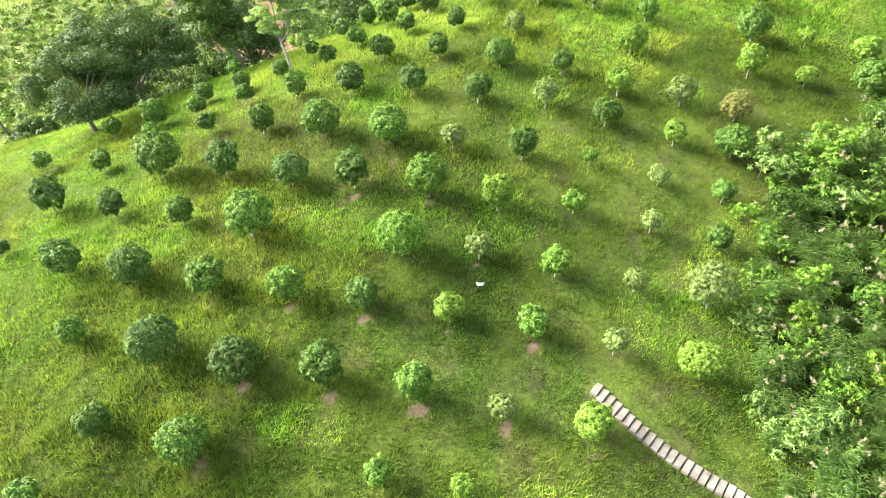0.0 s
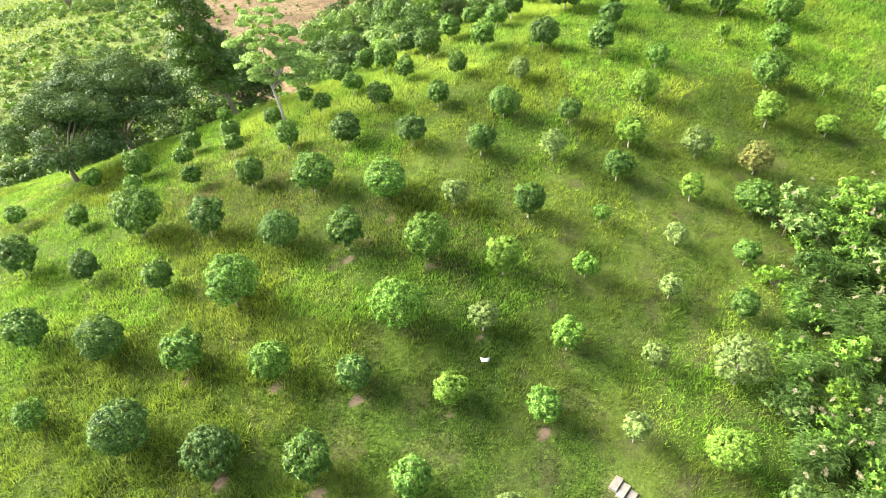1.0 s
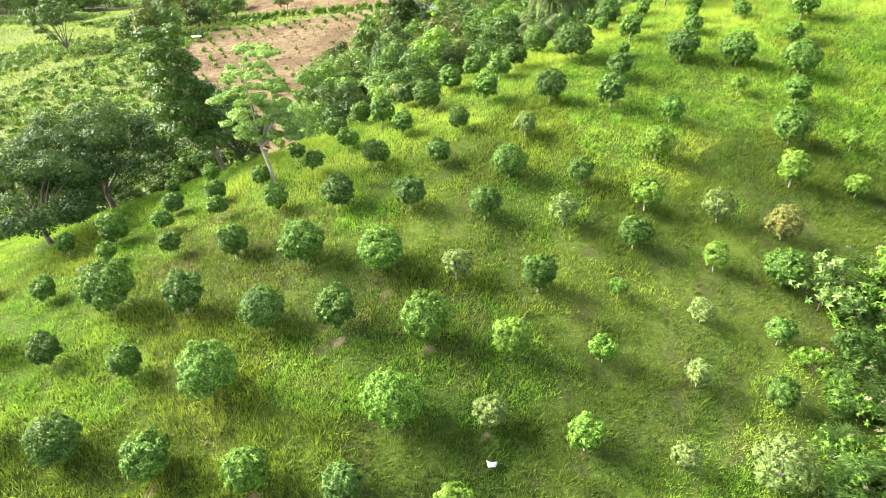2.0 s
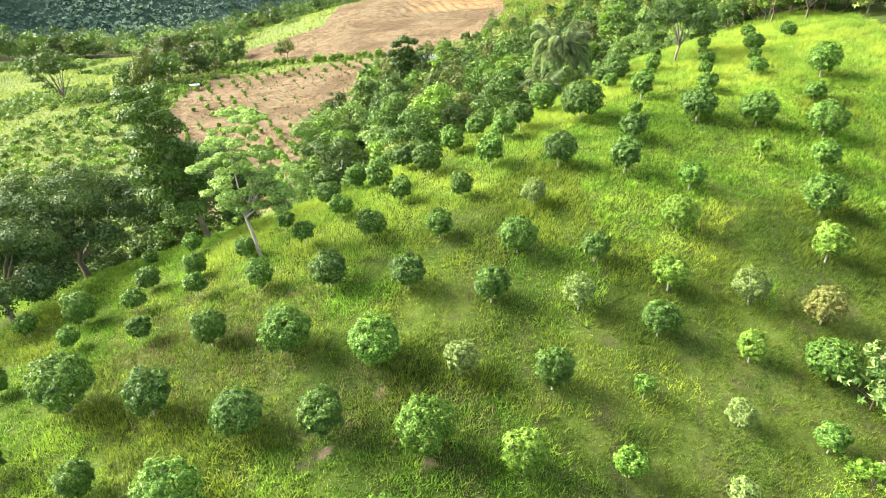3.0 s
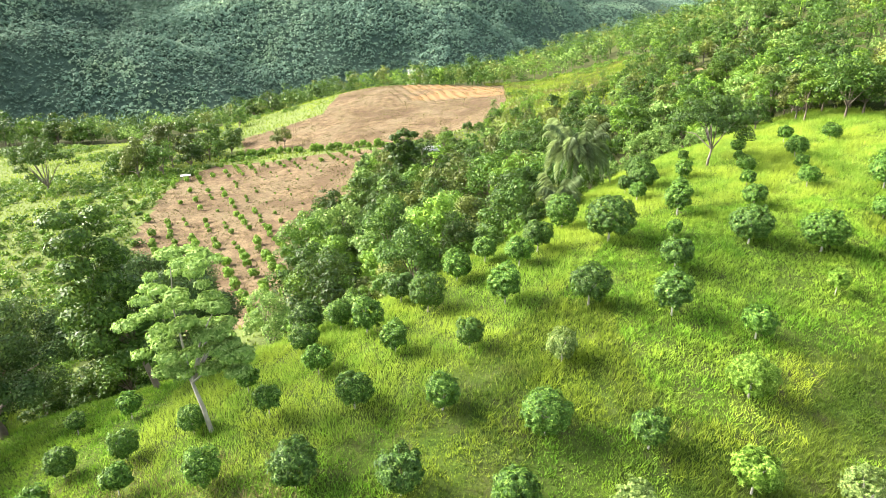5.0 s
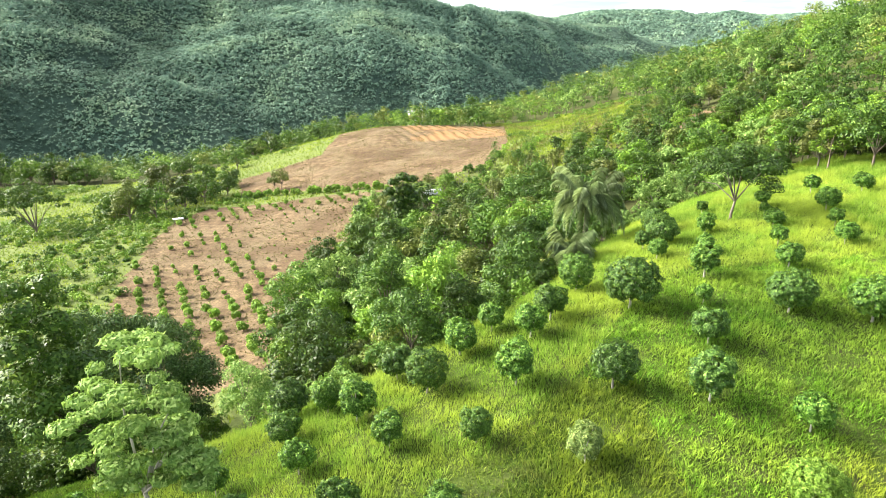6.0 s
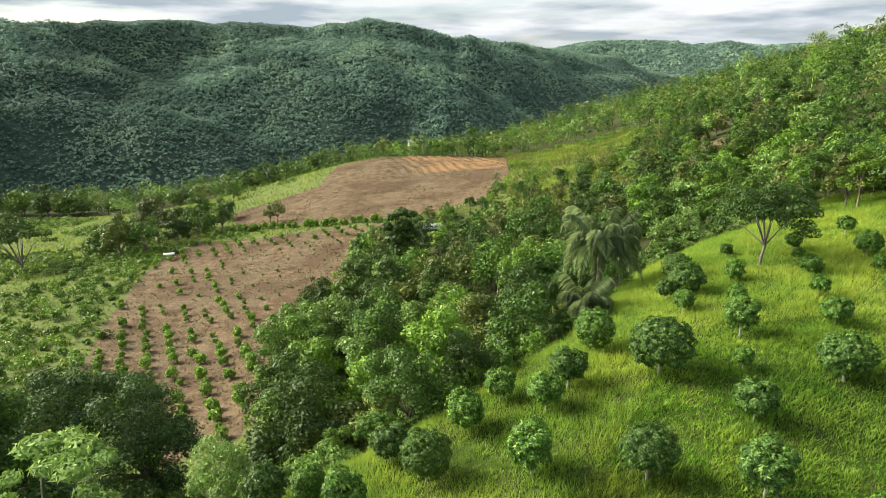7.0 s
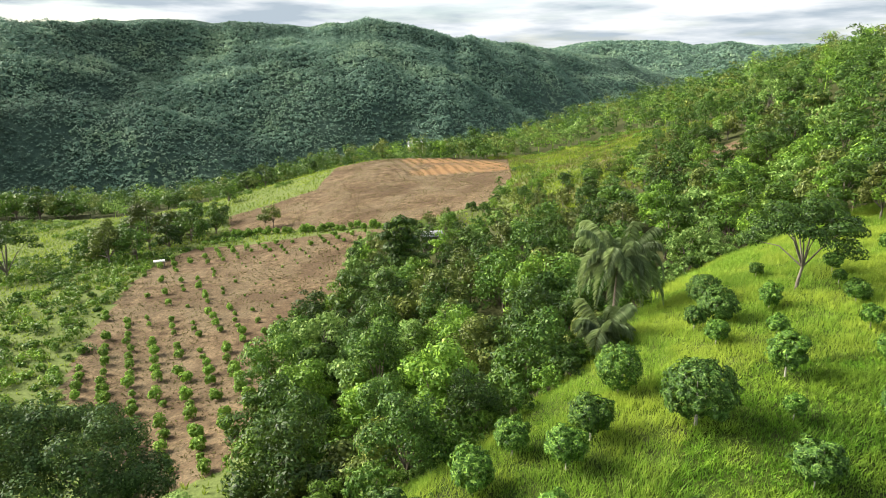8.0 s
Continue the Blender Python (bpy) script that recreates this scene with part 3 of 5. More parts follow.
# ---- the mango orchard ----
ORCHARD = [
    [(-18.0, 14.5, 1.4, 1), (-16.0, 17.5, 1.7, 1), (-11.6, 16.5, 2.3, 1), (-2.9, 15.2, 1.4, 2), (0.7, 14.8, 1.2, 3), (2.7, 18.4, 1.5, 4), (6.8, 17.7, 1.9, 3), (-19.1, 22.5, 1.5, 1), (-14.3, 21.3, 2.7, 0), (-10.0, 20.2, 2.4, 0), (-5.8, 19.9, 2.2, 1), (-1.5, 19.2, 1.9, 1), (4.5, 22.9, 1.8, 1), (8.6, 22.0, 1.4, 4), (12.8, 21.2, 2.3, 3), (-21.5, 27.2, 2.2, 0), (-17.0, 26.1, 2.3, 0), (-12.7, 25.2, 2.2, 1), (-8.3, 24.5, 2.1, 2), (-4.3, 24.0, 1.9, 0), (0.2, 23.4, 1.7, 3), (6.1, 26.6, 1.7, 2), (10.5, 26.0, 1.5, 4), (14.5, 25.4, 2.9, 4)],
    [(-26.5, 29.5, 1.0, 0), (-15.6, 30.3, 1.7, 1), (-11.1, 28.9, 2.8, 1), (-2.5, 27.5, 2.8, 2), (1.9, 27.4, 1.7, 4), (3.1, 30.9, 2.1, 3), (7.7, 31.1, 1.5, 2), (12.2, 30.1, 1.4, 4), (16.2, 29.5, 1.7, 1), (-24.8, 32.9, 2.2, 0), (-20.2, 31.6, 1.7, 0), (-18.2, 34.9, 2.9, 1), (-13.8, 34.2, 2.2, 0), (-9.4, 32.9, 2.3, 0), (-5.5, 32.5, 2.2, 1), (-1.0, 31.8, 2.5, 2), (4.9, 35.2, 2.0, 1), (9.2, 34.9, 1.1, 2), (13.5, 33.9, 1.5, 4), (17.4, 33.0, 1.6, 1), (-28.2, 38.4, 1.4, 1), (-23.1, 36.8, 1.5, 1), (-20.6, 39.7, 1.3, 1), (-16.5, 39.4, 1.4, 1)],
    [(-12.3, 38.4, 1.9, 1), (-8.1, 37.4, 2.6, 1), (-3.6, 36.5, 2.7, 1), (0.5, 35.8, 1.9, 4), (10.8, 38.5, 2.0, 1), (15.3, 37.5, 1.6, 3), (19.0, 36.7, 2.5, 1), (-24.6, 42.1, 1.4, 1), (-21.2, 42.1, 2.0, 1), (-18.0, 42.3, 1.4, 1), (-14.6, 42.9, 1.4, 1), (-10.7, 42.7, 1.7, 1), (-6.6, 42.1, 2.2, 0), (-2.2, 41.4, 2.1, 0), (2.3, 40.4, 2.1, 1), (6.9, 40.0, 1.9, 4), (8.4, 43.5, 1.8, 1), (12.2, 41.7, 2.0, 3), (16.6, 41.2, 2.3, 4), (20.2, 40.1, 2.3, 5), (26.5, 43.9, 1.6, 3), (30.8, 43.0, 2.8, 1), (-18.3, 44.9, 1.6, 1), (-15.5, 45.4, 1.5, 1)],
    [(-12.6, 46.5, 1.5, 1), (-8.9, 46.7, 1.4, 1), (-4.7, 46.5, 1.9, 1), (-0.5, 45.7, 1.8, 1), (4.0, 44.1, 2.3, 1), (14.0, 46.5, 2.3, 3), (22.4, 44.5, 2.2, 3), (27.9, 48.0, 1.3, 3), (31.9, 46.6, 2.1, 3), (-20.0, 49.0, 1.1, 1), (-17.1, 49.3, 1.4, 1), (-10.6, 49.1, 1.3, 1), (-8.2, 52.1, 1.8, 1), (-7.0, 49.6, 1.6, 1), (-3.0, 50.4, 1.6, 1), (0.9, 50.2, 1.6, 1), (5.5, 48.7, 1.8, 4), (12.0, 52.0, 2.2, 0), (15.9, 50.3, 1.8, 1), (23.8, 48.5, 2.5, 1), (-8.8, 55.5, 2.2, 0), (-6.6, 54.6, 1.7, 1), (-4.8, 53.0, 2.0, 1), (-1.4, 54.8, 2.3, 1)],
    [(3.1, 54.0, 2.1, 1), (7.7, 53.1, 2.3, 0), (13.5, 56.3, 2.0, 0), (21.9, 53.8, 1.3, 3), (25.8, 52.7, 2.1, 1), (27.4, 56.3, 2.8, 1), (-3.1, 56.7, 1.9, 0), (0.4, 58.0, 2.1, 1), (2.3, 60.2, 1.8, 1), (4.4, 58.5, 1.9, 1), (5.8, 60.3, 2.1, 1), (10.5, 60.4, 3.2, 0), (14.7, 60.2, 1.1, 1), (19.0, 58.8, 2.7, 0), (23.1, 57.8, 2.8, 1), (8.1, 64.3, 2.4, 1), (16.0, 63.5, 2.0, 1), (21.4, 63.8, 1.7, 1), (28.9, 61.2, 1.6, 1), (31.1, 64.9, 2.6, 1), (14.5, 68.0, 1.5, 1), (17.5, 67.4, 1.2, 1), (22.4, 67.2, 1.3, 1), (26.5, 66.5, 1.6, 1)],
    [(27.4, 69.3, 1.2, 1), (14.3, 70.6, 1.4, 0), (15.8, 71.0, 2.4, 0), (19.3, 71.8, 1.5, 1), (23.7, 70.6, 1.5, 1), (24.4, 73.5, 0.9, 1), (28.5, 72.4, 1.9, 1), (16.5, 74.7, 2.3, 0), (25.2, 75.6, 1.3, 1), (30.2, 77.7, 1.4, 1), (33.2, 75.8, 1.6, 1), (21.7, 78.6, 1.1, 1)],
]
MANGO_SIZES = ((1.2, 210, 8), (1.9, 480, 8), (2.7, 860, 8))
MANGO_LABELS = (
    "dark green mango tree with dense round crown in grass", "green leafy mango tree with round crown and pale trunk",
    "fresh green mango tree with glossy crown on grassy slope", "yellow-green mango tree in young flush among grass",
    "pale sparse young mango tree on grassy slope", "russet-tipped mango tree with thin crown in grass")
mango_cache = {}


def mango_meshes(size, shape, kind):
    key = (size, shape, kind)
    if key not in mango_cache:
        d, rosettes, per = MANGO_SIZES[size]
        thin = 0.62 if kind in (4, 5) else 1.0
        r = np.random.default_rng(size * 10 + shape)
        tall = d * (0.49, 0.54, 0.45)[shape]
        v, f = rosette_crown(size * 10 + shape, d / 2, tall, int(rosettes * thin), per, 0.19, 0.064, 0.30 if shape == 1 else 0.24, -0.8)
        mid = 0.58 + tall * 0.95
        v = v + np.array([0, 0, mid])
        crown = mesh_from("mango_crown", v, f, MANGO[kind])
        lean = r.normal(0, 0.06, 2)
        fork = np.array([lean[0], lean[1], mid * 0.55])
        pieces = [tube([(0, 0, -0.1), (lean[0] * 0.4, lean[1] * 0.4, mid * 0.3), fork], (0.06 * d / 1.9, 0.05 * d / 1.9, 0.042 * d / 1.9))]
        for k in range(4):
            a = k * 1.6 + r.uniform(0, 0.6)
            end = np.array([math.cos(a) * d * 0.3, math.sin(a) * d * 0.3, mid + r.uniform(-0.05, 0.3) * d])
            pieces.append(tube([fork, (fork + end) / 2 + (0, 0, 0.05), end], (0.035 * d / 1.9, 0.025 * d / 1.9, 0.01), 5))
        mango_cache[key] = crown, smooth(mesh_from("mango_trunk", *joined(pieces), PALE_BARK))
    return mango_cache[key]


for row in ORCHARD:
    for x, y, d, kind in row:
        size = 0 if d < 1.5 else 1 if d < 2.3 else 2
        crown, trunk = mango_meshes(size, int(rng.integers(0, 3)), kind)
        tree = thing("mango_tree", x, y, rng.uniform(0, 6.28), MANGO_LABELS[kind], "tree", "mango trees of the orchard", d / MANGO_SIZES[size][0] * 0.88)
        part("trunk", trunk, tree)
        part("crown", crown, tree)


# ---- woods in the gully and on the hill ----
def envelope(seed, spread_xy, low, high, count, size):
    """Clump centres within a domed crown."""
    r = np.random.default_rng(seed)
    rows = []
    for k in range(count):
        a, q = r.uniform(0, 6.28), math.sqrt(r.uniform(0, 1))
        top = low + (high - low) * (0.25 + 0.75 * math.sqrt(max(0, 1 - q * q)))
        z = low + (top - low) * r.uniform(0.15, 1.0) ** 0.7
        rows.append((math.cos(a) * q * spread_xy, math.sin(a) * q * spread_xy, z, size * r.uniform(0.7, 1.3)))
    return rows


def branching(seed, clumps, thick, lean=(0.0, 0.0), start=0.35):
    """A trunk with limbs that reach for the clumps."""
    r = np.random.default_rng(seed)
    top = np.mean([c[:3] for c in clumps], 0)
    fork = np.array([lean[0], lean[1], top[2] * start])
    pieces = [tube([(0, 0, -0.3), fork * 0.5 + r.normal(0, 0.05, 3), fork], (thick, thick * 0.8, thick * 0.62), 8)]
    for c in sorted(clumps, key=lambda c: -c[3])[:9]:
        end = np.array(c[:3])
        mid = fork + (end - fork) * 0.5 + np.array([0, 0, 0.1]) * np.linalg.norm(end - fork) + r.normal(0, 0.12, 3)
        pieces.append(tube([fork, mid, end], (thick * 0.5, thick * 0.3, thick * 0.08), 5))
    return joined(pieces)


WOOD_KINDS = (  # crown radius, lowest, highest, clumps, clump size, leaf length, leaf width
    (2.6, 0.9, 6.8, 34, 0.85, 0.36, 0.17), (3.2, 1.2, 7.6, 42, 0.9, 0.38, 0.17), (2.0, 0.7, 6.4, 28, 0.75, 0.34, 0.13),
    (2.9, 0.7, 5.6, 36, 0.85, 0.42, 0.22), (2.3, 1.2, 8.6, 34, 0.8, 0.36, 0.15))
WOOD_LABELS = ("broadleaf tree with dense dark crown in the wooded gully", "green broadleaf tree with clumped crown among the woods",
               "bright green leafy tree in the crowded woods", "olive-green tree with airy crown in the woods", "pale green tree with light foliage in the woods")
wood_cache = {}


def wood_meshes(kind, tone, near):
    key = (kind, tone, near)
    if key not in wood_cache:
        reach, low, high, count, size, ll, lw = WOOD_KINDS[kind]
        clumps = envelope(100 + kind * 7 + tone, reach, low, high, count, size)
        scale, leaves = ((1.9, 600), (1.3, 1600), (0.95, 3600))[near]
        crown = mesh_from("wood_crown", *clump_crown(50 + kind * 5 + tone, clumps, leaves, ll * scale, lw * scale), WOODS[tone])
        trunk = smooth(mesh_from("wood_trunk", *branching(kind, clumps, 0.17), GREY_BARK if tone > 2 else BARK))
        wood_cache[key] = crown, trunk
    return wood_cache[key]


def scatter(x0, x1, y0, y1, gap, seed):
    """Jittered places on a grid."""
    r = np.random.default_rng(seed)
    gx, gy = np.meshgrid(np.arange(x0, x1, gap), np.arange(y0, y1, gap))
    return (gx + r.uniform(-0.45, 0.45, gx.shape) * gap).ravel(), (gy + r.uniform(-0.45, 0.45, gy.shape) * gap).ravel()


def stature(x, y):
    """Lower growth on the saddle between the gully and the upper field."""
    return 1.0 - 0.5 * float(bump(x, y, 26, 158, 26)) - 0.25 * float(bump(x, y, 0, 150, 22))


xs, ys = scatter(-16, 72, 50, 168, 4.3, 5)
keep = wooded(xs, ys)
for x, y in zip(xs[keep], ys[keep]):
    if x > 30 + 0.25 * y or (x > 26 and y < 97):
        continue
    edge = y - float(orchard_edge(np.array(x)))
    tone = int(rng.choice(5, p=(0.24, 0.34, 0.18, 0.16, 0.08)))
    kind = int(rng.integers(0, 5))
    crown, trunk = wood_meshes(kind, tone, 2 if y < 90 else 1 if y < 122 else 0)
    grow = rng.uniform(0.75, 1.12) * (0.6 if edge < 6 else 1.0) * stature(x, y)
    tree = thing("woodland_tree", x, y, rng.uniform(0, 6.28), WOOD_LABELS[tone], "tree", "woods in the gully", grow)
    part("trunk", trunk, tree)
    part("crown", crown, tree)


def far_woods():
    """The hill's and the plateau's woods, past counting."""
    xs, ys = scatter(-200, 235, 60, 345, 5.6, 11)
    near = (xs > -16) & (xs < 72) & (ys < 168) & ~((xs > 30 + 0.25 * ys) | ((xs > 26) & (ys < 97)))
    ok = wooded(xs, ys) & ~near & (np.abs(xs) < 40 + 0.62 * ys)
    xs, ys = xs[ok], ys[ok]
    r = np.random.default_rng(12)
    tones = r.choice(5, len(xs), p=(0.26, 0.36, 0.14, 0.17, 0.07))
    for tone in range(5):
        pieces = []
        for k, (x, y) in enumerate(zip(xs[tones == tone], ys[tones == tone])):
            kind = int(r.integers(0, 5))
            reach, low, high, count, size, ll, lw = WOOD_KINDS[kind]
            g = r.uniform(0.55, 1.4) * (1.0 if y < 235 else 0.9) * stature(x, y)
            close = x > 22 and y < 205
            clumps = envelope(1000 + k + tone * 999, reach * 1.05, low * 0.35, high, 30 if close else 16, size * (1.0 if close else 1.35))
            v, f = clump_crown(3000 + k, clumps, 620 if close else 200 if y < 260 else 110, ll * (1.25 if close else 2.1), lw * (1.4 if close else 2.3))
            pieces.append((v * g + np.array([x, y, ground_at(x, y)]), f))
            v, f = tube([(0, 0, -0.3), (0.1, 0, low), (0.1, 0.1, high * 0.6)], (0.16, 0.13, 0.06), 4)
            f = np.concatenate([f[:, :3], f[:, [0, 2, 3]]])
            pieces.append((v * g + np.array([x, y, ground_at(x, y)]), f))
        tagged(new("woods", mesh_from("woods", *joined(pieces), WOODS[tone])), "dense mixed broadleaf woods covering the hill", "woods", kind="stuff")


far_woods()


# ---- the palm-grown ridge across the valley ----
def far_crowns(x, y, r, size, tall, palm, k=9):
    """Far crowns: sprays over a rounded form each, or fronds arching from the top of a palm."""
    m = len(x)
    top = np.stack([x, y, height(x, y) + tall], -1)[:, None]
    n = m * k
    d = sphere_points(n, r, -0.25)
    s, top = np.repeat(size, k), np.repeat(top[:, 0], k, 0)
    base = top + (d * np.array([1, 1, 0.9]) - np.array([0, 0, 0.15])) * s[:, None] * 0.85
    along = unit(unit(np.cross(d, r.normal(0, 1, (n, 3)))) + 0.3 * d + np.array([0, 0, -0.2]))
    up = unit(d * 0.75 + np.array([-0.25, 0, 0.7]) + r.normal(0, 0.22, (n, 3)))
    fronds = np.repeat(palm, k)
    turn = r.uniform(0, 6.28, n)
    out_way = unit(np.stack([np.cos(turn), np.sin(turn), r.uniform(-0.35, 0.9, n)], -1))
    base[fronds], along[fronds], up[fronds] = top[fronds], out_way[fronds], unit(out_way * np.array([-0.5, -0.5, 0.3]) + np.array([0, 0, 1.0]))[fronds]
    length = np.where(fronds, s * 1.05, s * 0.95) * r.uniform(0.7, 1.2, n)
    base = base - along * (np.where(fronds, 0.0, 0.4) * length)[:, None]
    return blade_mesh(base, -along, up, -length, np.where(fronds, s * 0.4, s * 0.75))


def valley_woods():
    r = np.random.default_rng(21)
    n = 50000
    a = r.uniform(-40, 25, n)
    foot, crest = np.interp(a, (-60, 0, 20), (400, 520, 900)), np.interp(a, (-60, -35, -10, 0, 6, 12, 20, 40), (900, 900, 1000, 1080, 1230, 1480, 1700, 1900))
    q = foot - 20 + (crest + 4 - foot) * np.sqrt(r.uniform(0, 1, n))
    a = np.radians(a)
    x, y = q * np.sin(a), 36 + q * np.cos(a)
    grove = vnoise(x / 90, y / 90, 14) + 0.3 * vnoise(x / 25, y / 25, 15) + r.normal(0, 0.22, n)
    for name, mat, pick, label, kind in (("palm_grove", HAZE_PALM, grove > 0.62, "haze-tinted coconut palms covering the far valley side", "palms"),
                                         ("valley_woods", HAZE_LEAF, grove <= 0.62, "woods with haze-tinted green on the far valley side", "woods")):
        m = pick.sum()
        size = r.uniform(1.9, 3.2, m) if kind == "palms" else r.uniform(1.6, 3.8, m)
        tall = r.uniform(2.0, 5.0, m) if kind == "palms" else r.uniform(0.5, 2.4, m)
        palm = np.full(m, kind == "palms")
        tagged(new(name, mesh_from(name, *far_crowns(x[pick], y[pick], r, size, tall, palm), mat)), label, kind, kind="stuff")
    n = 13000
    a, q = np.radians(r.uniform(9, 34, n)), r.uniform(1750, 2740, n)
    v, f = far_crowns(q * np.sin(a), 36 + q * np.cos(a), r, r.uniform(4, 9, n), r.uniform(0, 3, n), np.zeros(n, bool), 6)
    tagged(new("distant_woods", mesh_from("distant_woods", v, f, HAZE_LEAF)), "woods with haze-tinted green on the distant hills", "woods", kind="stuff")


valley_woods()


# ---- grass ----
def grass_patch(name, label, mat, x, y, blades, tall, width, lean, seed):
    r = np.random.default_rng(seed)
    n = len(x)
    off = r.normal(0, 0.11, (n * blades, 2))
    bx, by = np.repeat(x, blades) + off[:, 0], np.repeat(y, blades) + off[:, 1]
    base = np.stack([bx, by, height(bx, by) - 0.03], -1)
    h = np.repeat(tall * (0.35 + 1.3 * vnoise(x / 0.8, y / 0.8, seed)), blades) * r.uniform(0.6, 1.25, n * blades)
    fan = off / 0.11 * 0.5 + r.normal(0, 0.35, (n * blades, 2)) + np.array([0.08, -0.03])
    bow = np.stack([fan[:, 0], fan[:, 1], 0 * h], -1) * lean
    a = np.arctan2(fan[:, 1], fan[:, 0]) + np.pi / 2 + r.normal(0, 0.5, n * blades)
    side = np.stack([np.cos(a), np.sin(a), 0 * a], -1)
    w = width * r.uniform(0.7, 1.3, n * blades)
    verts = np.stack([base - side * w[:, None] / 2, base + side * w[:, None] / 2, base + (bow + np.array([0, 0, 1.0])) * h[:, None]], 1).reshape(-1, 3)
    faces = np.arange(n * blades * 3).reshape(-1, 3)
    return tagged(new(name, mesh_from(name, verts, faces, mat)), label, "grass", kind="stuff")


STAIR_LINE = np.array([(7.4, 20.3), (13.1, 15.5)])


def open_ground(x, y):
    ok = y < orchard_edge(x) + 5 + 9 * (1 - step(-16, -9, x))
    for cx, cy, q in RED_PATCHES:
        ok &= np.hypot(x - cx, y - cy) > q * 0.8
    d = unit(STAIR_LINE[1] - STAIR_LINE[0])
    s = (x - 7.4) * d[0] + (y - 20.3) * d[1]
    off = np.abs((x - 7.4) * d[1] - (y - 20.3) * d[0])
    return ok & ~((off < 0.75) & (s > -0.4))


def grass_growth(x, y):
    """How tall the grass stands: patches, longer towards the crest, cropped near the stairs."""
    g = 0.5 * vnoise(x / 7, y / 7, 41) + 0.35 * vnoise(x / 2, y / 2, 42) + 0.35 * step(24, 60, y + 0.35 * x - 0.5 * np.abs(x + 8))
    return g - 0.2 * step(0, 14, x) * (1 - step(34, 48, y)) + 0.3 * step(4, 10, -x) * (1 - step(30, 40, y))


gx, gy = scatter(-42, 42, 7, 97, 0.205, 31)
growth = grass_growth(gx, gy)
ok = open_ground(gx, gy) & (np.abs(gx) < 9 + 0.78 * gy) & (rng.uniform(0, 1, gx.shape) < 0.6 + 0.6 * growth)
gx, gy, growth = gx[ok], gy[ok], growth[ok]
brink = step(-16, -9, gy - orchard_edge(gx)) * step(-19, -13, gx) + step(60, 68, gy) + 0.45 * (vnoise(gx / 4, gy / 4, 45) - 0.5) > 0.55
lush = (vnoise(gx / 6, gy / 6, 44) + 0.5 * step(40, 60, gy) + 0.3 * (1 - step(-24, -14, gx)) > 0.66) & ~brink
plain = ~lush & ~brink
# Cropped near the stairs; further right the duller colour paints the slope's shade.
cropped = plain & (gy + 0.5 * np.abs(gx - 2) + 13 * step(3, 12, -gx) + 16 * (vnoise(gx / 5, gy / 5, 46) - 0.5) < 33 + 1.1 * np.maximum(gx, 0))
plain &= ~cropped
grass_patch("grass", "olive grass, cropped near the stairs, darkened as shade on the right slope", CROPPED_SHADED, gx[cropped], gy[cropped], 9, 0.10 + 0.36 * growth[cropped] ** 1.3, 0.048, 0.8, 59)
grass_patch("grass", "yellow-green rough grass between the mango trees", GRASS, gx[plain], gy[plain], 8, 0.10 + 0.40 * growth[plain] ** 1.3, 0.046, 0.8, 51)
grass_patch("grass", "lush bright green long grass on the slope", LUSH, gx[lush], gy[lush], 8, 0.08 + 0.26 * growth[lush], 0.052, 0.9, 52)
grass_patch("grass", "tall yellow-green grass along the crest, its colour lightened as if sunlit", SUNLIT_CREST, gx[brink], gy[brink], 8, 0.14 + 0.32 * growth[brink], 0.036, 0.6, 56)


# ---- single trees that stand out ----
def single_tree(name, x, y, label, clumps, leaves, ll, lw, mat, bark, thick, lean=(0.0, 0.0), start=0.35, seed=1, flat=0.7):
    tree = thing(name, x, y, 0.0, label, "tree")
    part("trunk", smooth(mesh_from("trunk", *branching(seed, clumps, thick, lean, start), bark)), tree)
    part("crown", mesh_from("crown", *clump_crown(seed, clumps, leaves, ll, lw, flat), mat), tree)
    return tree


def layered(seed, rows):
    """Flat tiers of clumps: rows of x, y, z, reach and count."""
    r = np.random.default_rng(seed)
    out_rows = []
    for x, y, z, reach, count in rows:
        for k in range(count):
            a, q = r.uniform(0, 6.28), math.sqrt(r.uniform(0, 1)) * reach
            out_rows.append((x + math.cos(a) * q, y + math.sin(a) * q, z + r.uniform(-0.2, 0.2), r.uniform(0.32, 0.58)))
    return out_rows


single_tree("pale_trunked_tree", -11.65, 46.4, "slender leaning tree with white trunk and tiered pale leaves",
            layered(3, [(0.0, 0.2, 9.0, 1.2, 7), (-0.7, 0, 7.8, 1.5, 9), (-0.1, 0.3, 6.8, 1.6, 9), (-1.5, -0.2, 6.1, 1.4, 8), (0.6, 0, 5.6, 1.2, 7), (-1.0, 0.2, 4.8, 1.6, 9), (1.5, 0.2, 4.8, 1.4, 9), (-1.4, 0, 3.8, 1.0, 5), (1.2, 0, 3.7, 1.3, 7)]),
            8500, 0.30, 0.12, TIERED, PALE_BARK, 0.13, (-0.6, 0.1), 0.46, 3, 0.36)
single_tree("tall_narrow_tree", -17.5, 53.4, "tall narrow tree hung with dense green foliage",
            [(-1.6 - 0.05 * k + (1.9 - 0.05 * k) * math.sin(k * 2.4), 1.5 * math.cos(k * 2.4), 2.9 + 0.33 * k, 1.15 - 0.018 * k) for k in range(26)],
            9000, 0.30, 0.16, WOODS[1], BARK, 0.2, (-0.9, 0.0), 0.42, 4)
single_tree("dark_spreading_tree", -28.0, 45.6, "dark spreading tree with flat umbrella crown", envelope(61, 3.9, 2.0, 6.6, 64, 0.85), 13000, 0.25, 0.12, GLOOM, BARK, 0.22, (-0.3, 0.1), 0.3, 5)
